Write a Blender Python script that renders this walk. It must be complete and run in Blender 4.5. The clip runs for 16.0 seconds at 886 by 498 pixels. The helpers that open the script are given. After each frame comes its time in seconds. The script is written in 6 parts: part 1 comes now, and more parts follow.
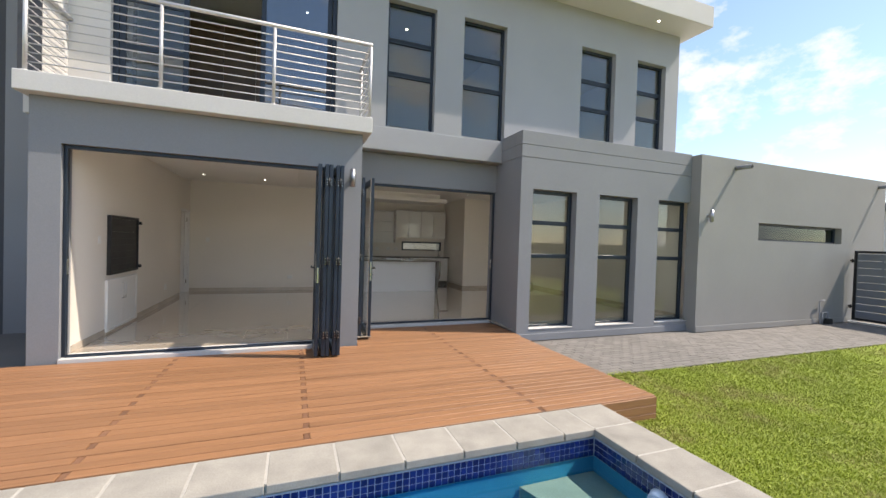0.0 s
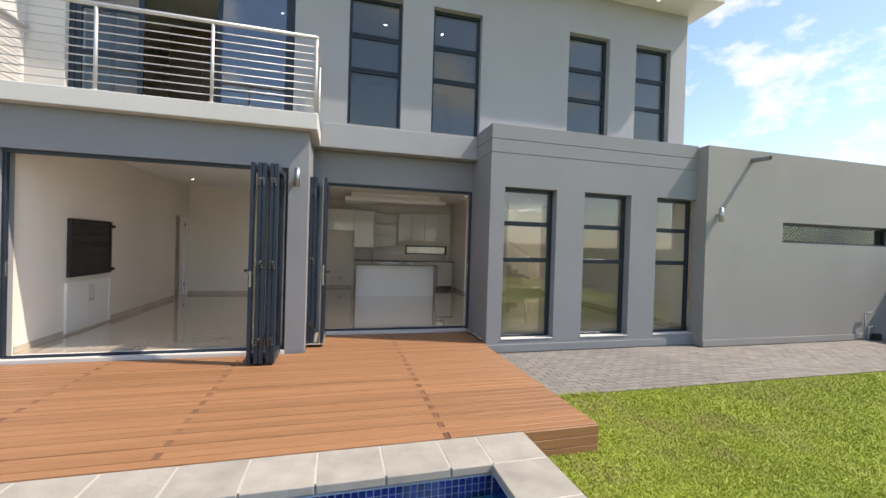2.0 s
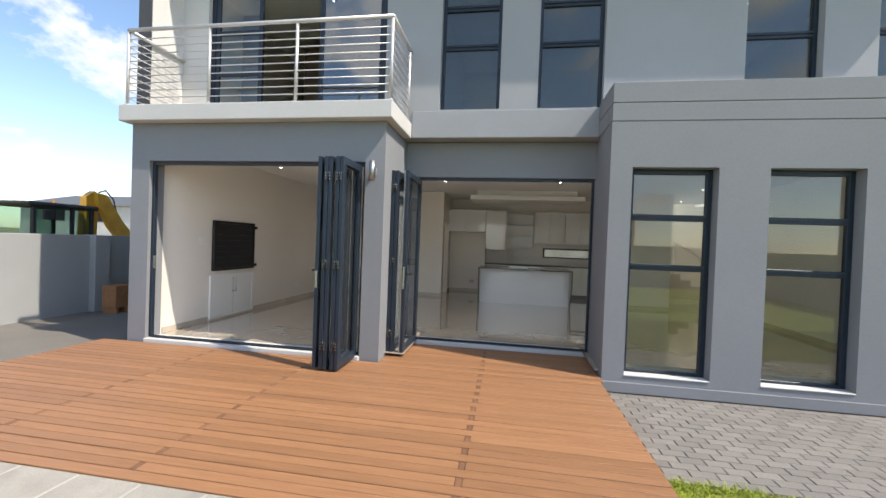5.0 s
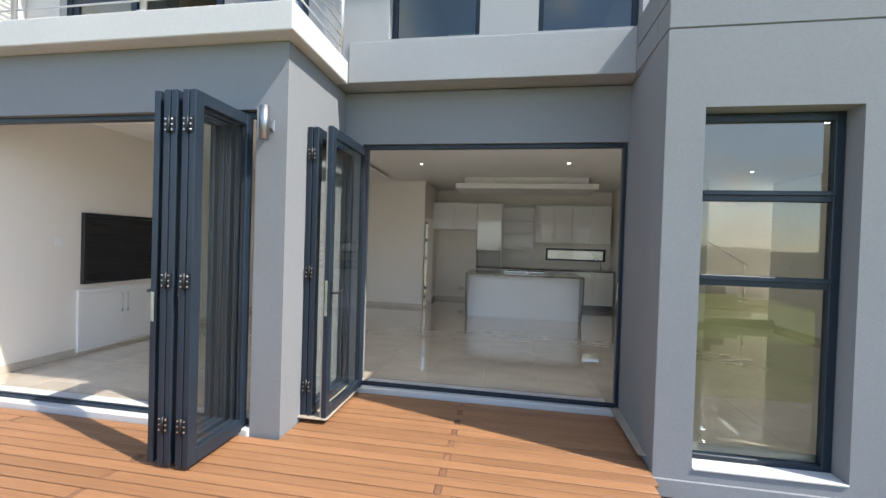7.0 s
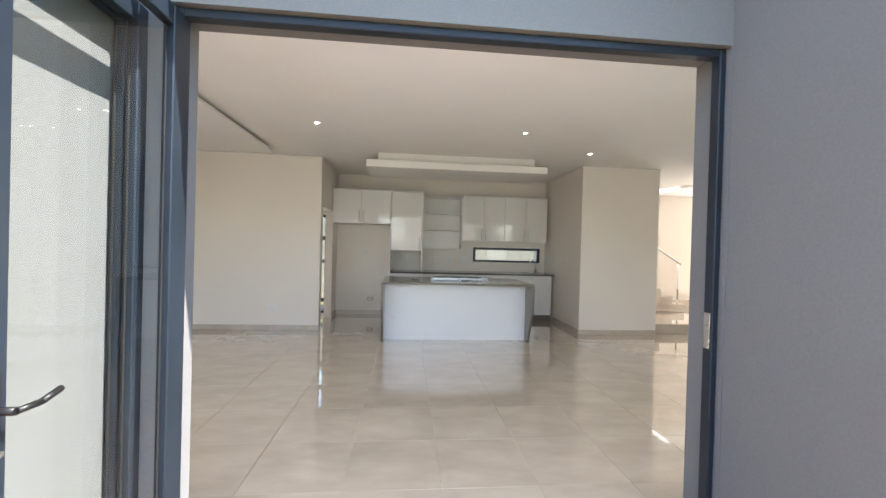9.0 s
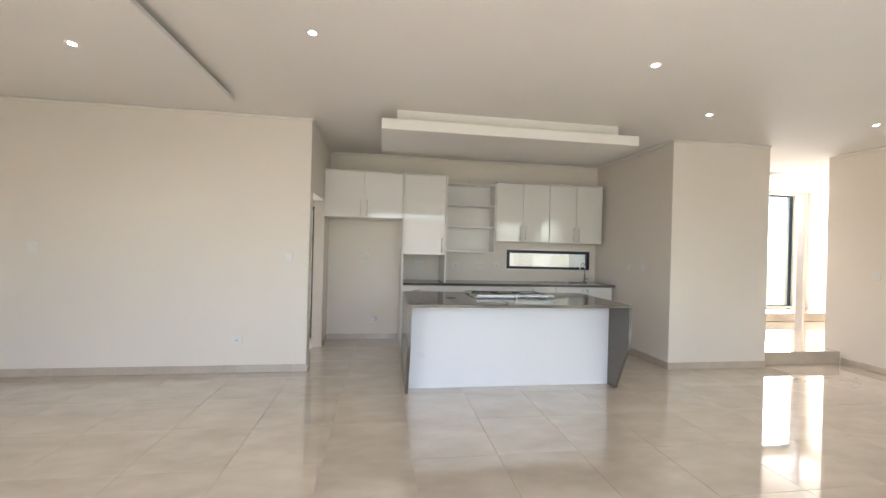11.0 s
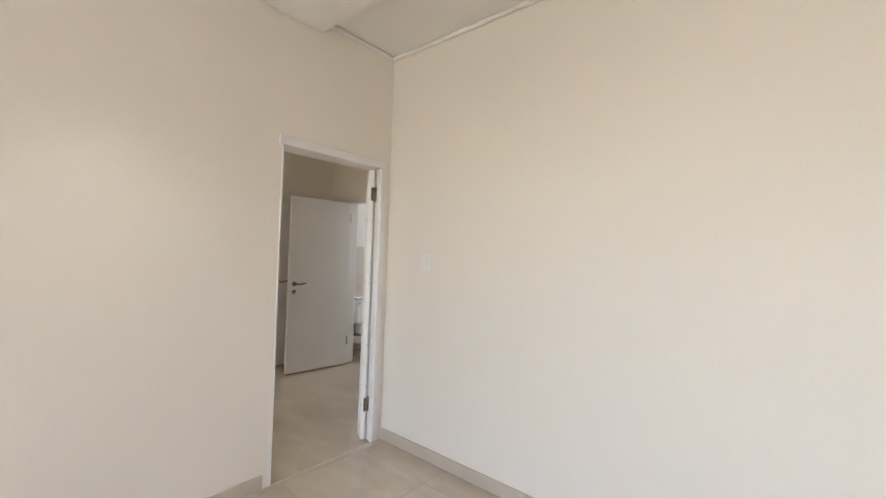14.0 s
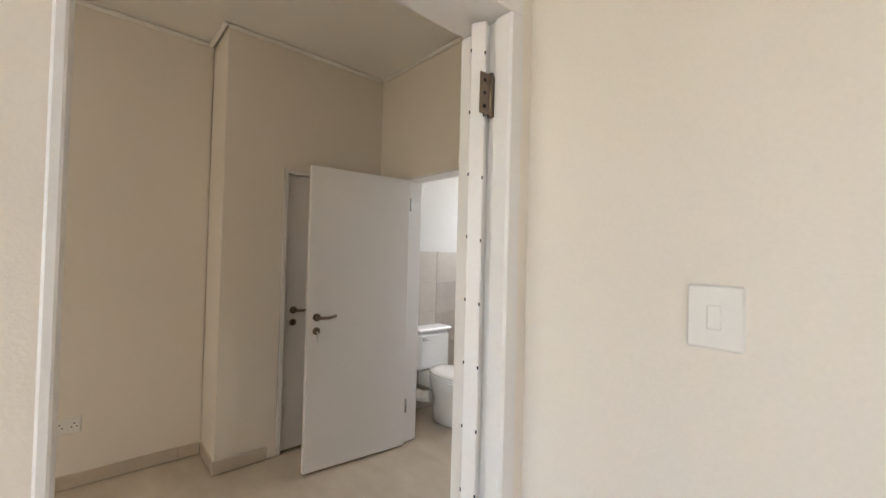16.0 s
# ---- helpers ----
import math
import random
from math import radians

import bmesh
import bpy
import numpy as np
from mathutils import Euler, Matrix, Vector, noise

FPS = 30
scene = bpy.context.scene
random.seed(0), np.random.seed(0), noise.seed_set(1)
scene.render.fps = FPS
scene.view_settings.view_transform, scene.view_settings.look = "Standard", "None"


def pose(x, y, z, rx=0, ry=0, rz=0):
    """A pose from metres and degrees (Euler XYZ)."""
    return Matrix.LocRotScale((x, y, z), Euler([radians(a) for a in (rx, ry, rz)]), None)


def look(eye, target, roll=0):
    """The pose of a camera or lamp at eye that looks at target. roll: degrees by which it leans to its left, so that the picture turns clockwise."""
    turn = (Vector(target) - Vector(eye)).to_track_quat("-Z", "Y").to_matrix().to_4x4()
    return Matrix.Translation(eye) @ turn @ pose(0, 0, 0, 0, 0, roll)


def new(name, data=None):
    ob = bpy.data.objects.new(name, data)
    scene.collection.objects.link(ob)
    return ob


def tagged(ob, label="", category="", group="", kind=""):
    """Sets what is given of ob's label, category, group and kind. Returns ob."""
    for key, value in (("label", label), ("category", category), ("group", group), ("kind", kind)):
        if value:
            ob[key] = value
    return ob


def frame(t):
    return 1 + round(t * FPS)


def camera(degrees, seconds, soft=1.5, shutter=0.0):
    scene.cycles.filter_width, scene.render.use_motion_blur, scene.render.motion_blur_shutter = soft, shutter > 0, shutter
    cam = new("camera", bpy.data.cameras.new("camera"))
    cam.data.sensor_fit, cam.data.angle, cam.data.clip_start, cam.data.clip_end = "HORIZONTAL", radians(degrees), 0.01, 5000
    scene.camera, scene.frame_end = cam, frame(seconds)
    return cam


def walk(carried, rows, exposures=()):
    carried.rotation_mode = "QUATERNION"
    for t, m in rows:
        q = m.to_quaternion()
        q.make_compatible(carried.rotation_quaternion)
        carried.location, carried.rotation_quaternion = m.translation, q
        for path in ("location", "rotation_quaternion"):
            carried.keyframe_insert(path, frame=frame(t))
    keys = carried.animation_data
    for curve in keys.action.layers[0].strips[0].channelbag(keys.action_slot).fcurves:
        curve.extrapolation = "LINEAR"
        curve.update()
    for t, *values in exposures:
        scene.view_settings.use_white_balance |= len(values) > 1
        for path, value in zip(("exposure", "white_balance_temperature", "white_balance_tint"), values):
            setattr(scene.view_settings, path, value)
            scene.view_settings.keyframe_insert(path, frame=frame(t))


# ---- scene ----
cam = camera(96.1, 16.0)
PATH = [
    (0, (0.036, 0.056, 1.504), (0.741, 1.927, 1.467), 1.8),
    (0.5, (0.381, 0.073, 1.509), (1.064, 1.953, 1.481), 1.7),
    (1, (0.705, 0.039, 1.501), (1.303, 1.948, 1.476), 1.8),
    (1.5, (1.034, 0.057, 1.484), (1.588, 1.979, 1.464), 1.8),
    (2, (1.368, 0.091, 1.504), (1.879, 2.025, 1.485), 1.7),
    (2.5, (1.696, 0.082, 1.508), (2.064, 2.048, 1.487), 1.8),
    (3, (2.011, 0.128, 1.486), (2.241, 2.115, 1.47), 1.9),
    (3.5, (2.264, 0.24, 1.495), (2.302, 2.239, 1.473), 2.1),
    (6, (2.6, 1.95, 1.491), (2.233, 3.916, 1.462), 2.1),
    (6.5, (2.664, 2.504, 1.491), (2.319, 4.474, 1.465), 1.9),
    (7, (2.658, 3.09, 1.498), (2.335, 5.064, 1.471), 1.8),
    (7.5, (2.662, 3.658, 1.487), (2.365, 5.636, 1.463), 1.9),
    (8, (2.513, 4.191, 1.477), (2.434, 6.189, 1.461), 1.9),
    (8.5, (2.325, 4.702, 1.483), (2.413, 6.7, 1.465), 1.7),
    (11, (1.583, 7.302, 1.465), (1.878, 9.28, 1.462), 1.5),
    (11.5, (1.37, 7.851, 1.477), (1.175, 9.841, 1.489), 1.8),
    (12, (1.122, 8.318, 1.463), (0.495, 10.217, 1.493), 2.3),
    (12.5, (0.898, 8.731, 1.453), (0.032, 10.533, 1.482), 2.3),
    (13, (0.651, 9.195, 1.46), (-0.486, 10.84, 1.486), 2.8),
    (13.5, (0.207, 9.528, 1.457), (-1.023, 11.105, 1.465), 2.6),
    (14, (-0.179, 10.019, 1.419), (-1.47, 11.547, 1.449), 2.0),
    (14.5, (-0.687, 10.397, 1.464), (-1.991, 11.913, 1.484), 1.8),
    (15, (-1.094, 10.712, 1.471), (-2.42, 12.209, 1.497), 1.4),
    (15.5, (-1.492, 10.986, 1.476), (-2.852, 12.452, 1.504), 1.4),
    (16, (-1.874, 11.247, 1.46), (-3.361, 12.584, 1.494), 1.5),
]
EXPOSURES = [(0, 0.72, 6820, 13), (3.5, 0.72, 6800, 13), (6.0, 0.80, 6350, 9), (7.5, 1.28, 6230, 9), (8.5, 1.90, 6350, 11), (11.0, 2.50, 6480, 13), (12.5, 2.75, 6420, 13), (14.5, 2.80, 6400, 13), (16.0, 2.95, 6500, 13)]
walk(cam, [(t, look(eye, target, roll)) for t, eye, target, roll in PATH], EXPOSURES)

# ---- light: afternoon sun from the front right, broken cloud ----
SUN = Vector((3.2, -1.0, 4.4)).normalized()
world = bpy.data.worlds.new("sky")
scene.world = world
world.use_nodes = True
wn, wl = world.node_tree.nodes, world.node_tree.links
wn.clear()
w_out = wn.new("ShaderNodeOutputWorld")
w_bg = wn.new("ShaderNodeBackground")
w_sky = wn.new("ShaderNodeTexSky")
w_sky.sky_type, w_sky.sun_disc = "NISHITA", False
w_sky.sun_elevation, w_sky.sun_rotation = math.asin(SUN.z), math.atan2(SUN.x, SUN.y)
w_sky.air_density, w_sky.dust_density, w_sky.ozone_density = 1.0, 0.3, 1.6
w_co = wn.new("ShaderNodeTexCoord")
w_map = wn.new("ShaderNodeMapping")
w_map.inputs["Scale"].default_value = (1.0, 1.0, 1.7)
w_map.inputs["Location"].default_value = (1.3, 0.72, 0.2)
w_noise = wn.new("ShaderNodeTexNoise")
w_noise.inputs["Scale"].default_value, w_noise.inputs["Detail"].default_value = 5.6, 12.0
w_noise.inputs["Roughness"].default_value, w_noise.inputs["Distortion"].default_value = 0.6, 0.0
w_ramp = wn.new("ShaderNodeValToRGB")
w_ramp.color_ramp.elements[0].position, w_ramp.color_ramp.elements[1].position = 0.51, 0.64
w_mix = wn.new("ShaderNodeMix")
w_mix.data_type = "RGBA"
w_mix.inputs[7].default_value = (4.7, 4.8, 5.0, 1)
wl.new(w_co.outputs["Generated"], w_map.inputs["Vector"])
wl.new(w_map.outputs["Vector"], w_noise.inputs["Vector"])
wl.new(w_noise.outputs["Fac"], w_ramp.inputs["Fac"])
wl.new(w_ramp.outputs["Color"], w_mix.inputs[0])
wl.new(w_sky.outputs["Color"], w_mix.inputs[6])
wl.new(w_mix.outputs[2], w_bg.inputs["Color"])
w_bg.inputs["Strength"].default_value = 0.15
wl.new(w_bg.outputs["Background"], w_out.inputs["Surface"])

sun_data = bpy.data.lights.new("sun", "SUN")
sun_data.energy, sun_data.angle, sun_data.color = 3.6, radians(0.53), (1.0, 0.93, 0.82)
sun = new("sun", sun_data)
sun.matrix_world = look(SUN * 40, (0, 0, 0))


def down_lamp(x, y, z, watts):
    """The beam of a recessed downlight."""
    d = bpy.data.lights.new("downlight_beam", "SPOT")
    d.energy, d.color, d.spot_size, d.spot_blend, d.shadow_soft_size = watts, (1.0, 0.94, 0.86), radians(80), 1.0, 0.05
    o = new("downlight_beam", d)
    o.matrix_world = look((x, y, z - 0.03), (x, y + 0.0001, z - 1))
    return o


def window_fill(x, y, z, w, h, watts, way=1, tone=(0.97, 0.98, 1.0)):
    """An area lamp added in an opening to strengthen the sky's light in the room."""
    d = bpy.data.lights.new("window_fill", "AREA")
    d.shape, d.size, d.size_y, d.energy, d.color = "RECTANGLE", w, h, watts, tone
    o = new("window_fill", d)
    o.matrix_world = look((x, y, z), (x, y + way, z))
    return o


window_fill(-0.9, 6.20, 1.25, 3.0, 2.3, 5.2)
window_fill(2.42, 7.28, 1.25, 2.35, 2.3, 6)
for wx in (4.42, 5.88, 7.35):
    window_fill(wx, 6.32, 1.25, 0.8, 2.3, 1.9)


# first lamp: added at an unseen stairwell window to brighten the stairs
window_fill(7.1, 14.98, 4.1, 2.1, 1.5, 55, -1)
window_fill(10.23, 14.98, 1.55, 0.9, 2.3, 24, -1)
window_fill(0.03, 13.70, 1.05, 0.8, 1.9, 2.5, -1)
# added at the unseen passage window; warm tone imitates bounce off cream walls
window_fill(-3.4, 8.72, 1.55, 1.0, 1.2, 2.2, 1, (1.0, 0.88, 0.68))
window_fill(-4.07, 14.73, 1.92, 1.2, 0.75, 2, -1)


# ---- materials ----
def material(name, colour, rough=0.7, metal=0.0, grain=60.0, grain_amount=0.12, stain=1.2, stain_amount=0.12,
             bump=0.15, bump_scale=None, island=0.0, rand=0.0, spec=0.5, coat=0.0, stretch=(1, 1, 1), rough_var=0.08, turn=0.0):
    m = bpy.data.materials.new(name)
    m.use_nodes = True
    n, l = m.node_tree.nodes, m.node_tree.links
    b = n["Principled BSDF"]
    co = n.new("ShaderNodeTexCoord")
    mp = n.new("ShaderNodeMapping")
    mp.inputs["Scale"].default_value, mp.inputs["Rotation"].default_value = stretch, (0, 0, radians(turn))
    l.new(co.outputs["Object"], mp.inputs["Vector"])
    if rand:
        # each piece is cut from another part of the pattern
        of, sc = n.new("ShaderNodeObjectInfo"), n.new("ShaderNodeVectorMath")
        sc.operation = "SCALE"
        sc.inputs[0].default_value = (31.0, 17.0, 23.0)
        l.new(of.outputs["Random"], sc.inputs["Scale"])
        l.new(sc.outputs["Vector"], mp.inputs["Location"])
    n1, n2 = n.new("ShaderNodeTexNoise"), n.new("ShaderNodeTexNoise")
    n1.inputs["Scale"].default_value, n1.inputs["Detail"].default_value = grain, 4.0
    n2.inputs["Scale"].default_value, n2.inputs["Detail"].default_value = stain, 5.0
    l.new(mp.outputs["Vector"], n1.inputs["Vector"])
    l.new(mp.outputs["Vector"], n2.inputs["Vector"])

    def scaled(src, amount):
        r = n.new("ShaderNodeMapRange")
        r.inputs["From Min"].default_value, r.inputs["From Max"].default_value = 0.25, 0.75
        r.inputs["To Min"].default_value, r.inputs["To Max"].default_value = 1 - amount, 1 + amount
        l.new(src, r.inputs["Value"])
        return r.outputs["Result"]

    def times(a, c):
        q = n.new("ShaderNodeMath")
        q.operation = "MULTIPLY"
        l.new(a, q.inputs[0])
        l.new(c, q.inputs[1])
        return q.outputs[0]

    v = times(scaled(n1.outputs["Fac"], grain_amount), scaled(n2.outputs["Fac"], stain_amount))
    if rand:
        oi = n.new("ShaderNodeObjectInfo")
        r = n.new("ShaderNodeMapRange")
        r.inputs["To Min"].default_value, r.inputs["To Max"].default_value = 1 - rand, 1 + rand
        l.new(oi.outputs["Random"], r.inputs["Value"])
        v = times(v, r.outputs["Result"])
    if island:
        ge = n.new("ShaderNodeNewGeometry")
        r = n.new("ShaderNodeMapRange")
        r.inputs["To Min"].default_value, r.inputs["To Max"].default_value = 1 - island, 1 + island
        l.new(ge.outputs["Random Per Island"], r.inputs["Value"])
        v = times(v, r.outputs["Result"])
    vm = n.new("ShaderNodeVectorMath")
    vm.operation = "SCALE"
    vm.inputs[0].default_value = colour
    l.new(v, vm.inputs["Scale"])
    l.new(vm.outputs["Vector"], b.inputs["Base Color"])
    rr = n.new("ShaderNodeMapRange")
    rr.inputs["To Min"].default_value, rr.inputs["To Max"].default_value = max(0.02, rough - rough_var), min(1, rough + rough_var)
    l.new(n2.outputs["Fac"], rr.inputs["Value"])
    l.new(rr.outputs["Result"], b.inputs["Roughness"])
    b.inputs["Metallic"].default_value = metal
    b.inputs["Specular IOR Level"].default_value = spec
    b.inputs["Coat Weight"].default_value = coat
    if bump:
        bp = n.new("ShaderNodeBump")
        bp.inputs["Strength"].default_value, bp.inputs["Distance"].default_value = bump, 0.004
        src = n1
        if bump_scale:
            src = n.new("ShaderNodeTexNoise")
            src.inputs["Scale"].default_value, src.inputs["Detail"].default_value = bump_scale, 3.0
            l.new(mp.outputs["Vector"], src.inputs["Vector"])
        l.new(src.outputs["Fac"], bp.inputs["Height"])
        l.new(bp.outputs["Normal"], b.inputs["Normal"])
    return m


def glass_material(name, tint, rough=0.0, least=0.05):
    """Thin clear pane: mostly passes light, mirrors more at a slant."""
    m = bpy.data.materials.new(name)
    m.use_nodes = True
    n, l = m.node_tree.nodes, m.node_tree.links
    n.clear()
    out, mix = n.new("ShaderNodeOutputMaterial"), n.new("ShaderNodeMixShader")
    tr, gl, lw = n.new("ShaderNodeBsdfTransparent"), n.new("ShaderNodeBsdfGlossy"), n.new("ShaderNodeLayerWeight")
    pw, ma = n.new("ShaderNodeMath"), n.new("ShaderNodeMath")
    pw.operation, ma.operation = "POWER", "MULTIPLY_ADD"
    pw.inputs[1].default_value, ma.inputs[1].default_value, ma.inputs[2].default_value = 4.0, 0.6, least
    tr.inputs["Color"].default_value = (*tint, 1)
    gl.inputs["Roughness"].default_value = rough
    lw.inputs["Blend"].default_value = 0.5
    l.new(lw.outputs["Facing"], pw.inputs[0])
    l.new(pw.outputs[0], ma.inputs[0])
    l.new(ma.outputs[0], mix.inputs["Fac"])
    l.new(tr.outputs["BSDF"], mix.inputs[1])
    l.new(gl.outputs["BSDF"], mix.inputs[2])
    l.new(mix.outputs["Shader"], out.inputs["Surface"])
    return m


def glow_material(name, colour, strength):
    m = bpy.data.materials.new(name)
    m.use_nodes = True
    b = m.node_tree.nodes["Principled BSDF"]
    b.inputs["Base Color"].default_value = (0.8, 0.8, 0.8, 1)
    b.inputs["Emission Color"].default_value, b.inputs["Emission Strength"].default_value = (*colour, 1), strength
    return m


M_GREY = material("grey_plaster", (0.246, 0.251, 0.262), 0.85, grain=90, grain_amount=0.07, stain=0.8, stain_amount=0.06, bump=0.06, bump_scale=160)
M_WARM = material("warm_grey_plaster", (0.292, 0.284, 0.266), 0.85, grain=90, grain_amount=0.07, stain=0.8, stain_amount=0.07, bump=0.06, bump_scale=160)
M_GREYU = material("light_grey_plaster", (0.352, 0.358, 0.368), 0.85, grain=90, grain_amount=0.07, stain=0.8, stain_amount=0.06, bump=0.06, bump_scale=160)
M_CHAR = material("charcoal_plaster", (0.07, 0.072, 0.08), 0.85, bump=0.25, bump_scale=160)
M_SLAB = material("white_plaster", (0.60, 0.58, 0.55), 0.8, grain=80, grain_amount=0.05, stain=1.0, stain_amount=0.06, bump=0.2, bump_scale=160)
M_CREAM = material("cream_paint", (0.76, 0.70, 0.62), 0.5, grain=120, grain_amount=0.02, stain=0.9, stain_amount=0.025, bump=0.12, bump_scale=220)
M_CEIL = material("ceiling_paint", (0.79, 0.76, 0.71), 0.8, grain=90, grain_amount=0.02, stain=0.8, stain_amount=0.03, bump=0.05, bump_scale=150)
M_ALU = material("charcoal_aluminium", (0.018, 0.028, 0.043), 0.38, metal=0.0, grain=300, grain_amount=0.08, stain=3, stain_amount=0.15, bump=0.02, spec=0.42)
M_STEEL = material("brushed_steel", (0.62, 0.62, 0.61), 0.28, metal=1.0, grain=200, grain_amount=0.05, stain=4, stain_amount=0.08, bump=0.02)
M_RAIL = material("satin_steel", (0.60, 0.58, 0.57), 0.5, metal=0.55, grain=200, grain_amount=0.05, stain=4, stain_amount=0.06, bump=0.02)
M_LAMPM = material("satin_aluminium", (0.44, 0.44, 0.45), 0.42, metal=1.0, grain=200, grain_amount=0.05, stain=4, stain_amount=0.06, bump=0.02)
M_DECK = material("hardwood_decking", (0.305, 0.150, 0.070), 0.5, grain=55, grain_amount=0.2, stain=7.0, stain_amount=0.08, bump=0.3, rand=0.14, stretch=(0.06, 2.0, 2.0), rough_var=0.12)
M_DECKD = material("dark_hardwood_infill", (0.20, 0.098, 0.052), 0.6, grain=60, grain_amount=0.2, stain=4, stain_amount=0.15, bump=0.3, rand=0.2)
M_COPE = material("sandstone_coping", (0.335, 0.308, 0.262), 0.85, grain=110, grain_amount=0.10, stain=4.5, stain_amount=0.2, bump=0.5, bump_scale=70, rand=0.06)
M_GROUT = material("pale_grout", (0.44, 0.41, 0.36), 0.9, bump=0.3)
M_POOLT = material("cobalt_mosaic", (0.008, 0.020, 0.125), 0.12, grain=30, grain_amount=0.1, stain=8, stain_amount=0.25, bump=0.05, island=0.35, coat=0.5)
M_POOLG = material("mosaic_grout", (0.42, 0.48, 0.56), 0.8, bump=0.2)
M_SHELL = material("pool_marbelite", (0.045, 0.36, 0.58), 0.7, grain=60, grain_amount=0.06, stain=1.5, stain_amount=0.10, bump=0.2)
M_SHELF = material("pool_step_grey", (0.34, 0.33, 0.27), 0.7, grain=60, grain_amount=0.08, stain=2.5, stain_amount=0.2, bump=0.2)
M_PAVE = material("grey_paver", (0.205, 0.188, 0.168), 0.88, grain=120, grain_amount=0.15, stain=2.0, stain_amount=0.10, bump=0.5, bump_scale=140, rand=0.12, island=0.12)
M_PAVEJ = material("paver_joint_sand", (0.17, 0.155, 0.135), 0.95, bump=0.4)
M_GRASS = material("lawn_blade", (0.30, 0.36, 0.030), 0.6, grain=9, grain_amount=0.1, stain=0.9, stain_amount=0.2, bump=0.0, island=0.17)
M_SOIL = material("lawn_ground", (0.24, 0.29, 0.036), 0.95, grain=50, grain_amount=0.3, stain=0.8, stain_amount=0.25, bump=0.6, bump_scale=90)
M_EARTH = material("dry_veld", (0.27, 0.24, 0.13), 0.95, grain=3, grain_amount=0.2, stain=0.05, stain_amount=0.3, bump=0.4)
M_TILE = material("polished_porcelain_tile", (0.50, 0.425, 0.335), 0.03, grain=7, grain_amount=0.045, stain=2.4, stain_amount=0.12, bump=0.0, rand=0.02, stretch=(0.9, 1.9, 1), turn=38, rough_var=0.012, spec=1.0, coat=1.0)
M_TILEJ = material("tile_joint", (0.49, 0.415, 0.33), 0.7, bump=0.1)
M_SKIRT = material("tile_skirting", (0.52, 0.445, 0.36), 0.2, grain=9, grain_amount=0.06, stain=2.0, stain_amount=0.10, bump=0.0, rand=0.05)
M_GLOSS = material("gloss_white_board", (0.78, 0.76, 0.72), 0.07, grain=200, grain_amount=0.01, stain=1.0, stain_amount=0.015, bump=0.0, coat=0.3, rough_var=0.02)
M_BOARD = material("white_melamine", (0.76, 0.74, 0.70), 0.35, grain=200, grain_amount=0.015, stain=1.0, stain_amount=0.02, bump=0.0)
M_ISLE = material("island_white_panel", (0.80, 0.80, 0.80), 0.3, grain=200, grain_amount=0.015, stain=0.9, stain_amount=0.02, bump=0.0)
M_QUARTZ = material("taupe_engineered_stone", (0.115, 0.100, 0.080), 0.16, grain=420, grain_amount=0.22, stain=2.0, stain_amount=0.05, bump=0.0, coat=0.2, rough_var=0.03)
M_PLASTIC = material("white_plastic", (0.76, 0.74, 0.70), 0.3, grain=100, grain_amount=0.01, stain=2, stain_amount=0.02, bump=0.0)
M_DOOR = material("white_door_enamel", (0.74, 0.72, 0.70), 0.35, grain=80, grain_amount=0.02, stain=1.5, stain_amount=0.03, bump=0.08, bump_scale=90)
M_BLACK = material("black_powder_coat", (0.012, 0.012, 0.013), 0.42, grain=300, grain_amount=0.15, stain=3, stain_amount=0.15, bump=0.05)
M_BRONZE = material("brushed_bronze", (0.24, 0.19, 0.14), 0.34, 1.0, grain=200, grain_amount=0.08, bump=0.0)
M_DARK = material("dark_void", (0.02, 0.02, 0.02), 0.8, bump=0.0)
M_PORC = material("white_porcelain", (0.80, 0.80, 0.79), 0.08, grain=50, grain_amount=0.01, stain=1, stain_amount=0.015, bump=0.0, coat=0.4)
M_WCTILE = material("beige_wall_tile", (0.47, 0.43, 0.38), 0.18, grain=12, grain_amount=0.06, stain=2, stain_amount=0.08, bump=0.0, rand=0.05)
M_BWALL = material("boundary_plaster", (0.36, 0.36, 0.35), 0.88, grain=90, grain_amount=0.06, stain=0.7, stain_amount=0.10, bump=0.25, bump_scale=120)
M_BRICK = material("clay_stack", (0.36, 0.17, 0.07), 0.85, grain=60, grain_amount=0.15, stain=6, stain_amount=0.15, bump=0.3, island=0.15)
M_YELLOW = material("plant_yellow_paint", (0.62, 0.33, 0.035), 0.4, grain=60, grain_amount=0.08, stain=3, stain_amount=0.18, bump=0.0)
M_BLUE = material("tractor_blue_paint", (0.02, 0.07, 0.30), 0.35, stain=3, stain_amount=0.1, bump=0.0)
M_RUBBER = material("black_rubber", (0.025, 0.025, 0.026), 0.75, bump=0.2)
M_ROOFT = material("slate_roof", (0.10, 0.11, 0.12), 0.8, stain=2, bump=0.3)
M_HOUSE = material("pale_house_plaster", (0.55, 0.54, 0.52), 0.85, bump=0.2)
M_GATE = material("grey_gate_board", (0.17, 0.18, 0.20), 0.5, grain=60, grain_amount=0.08, stain=2, stain_amount=0.08, bump=0.1)
M_LEAF = material("tree_leaf", (0.05, 0.085, 0.025), 0.6, grain=8, grain_amount=0.2, stain=1, stain_amount=0.2, bump=0.0, island=0.4)
M_BARK = material("tree_bark", (0.12, 0.085, 0.06), 0.9, grain=30, grain_amount=0.3, bump=0.6)
M_CLOTH = material("pale_blue_hose_cuff", (0.55, 0.66, 0.76), 0.5, stain=6, stain_amount=0.2, bump=0.2)
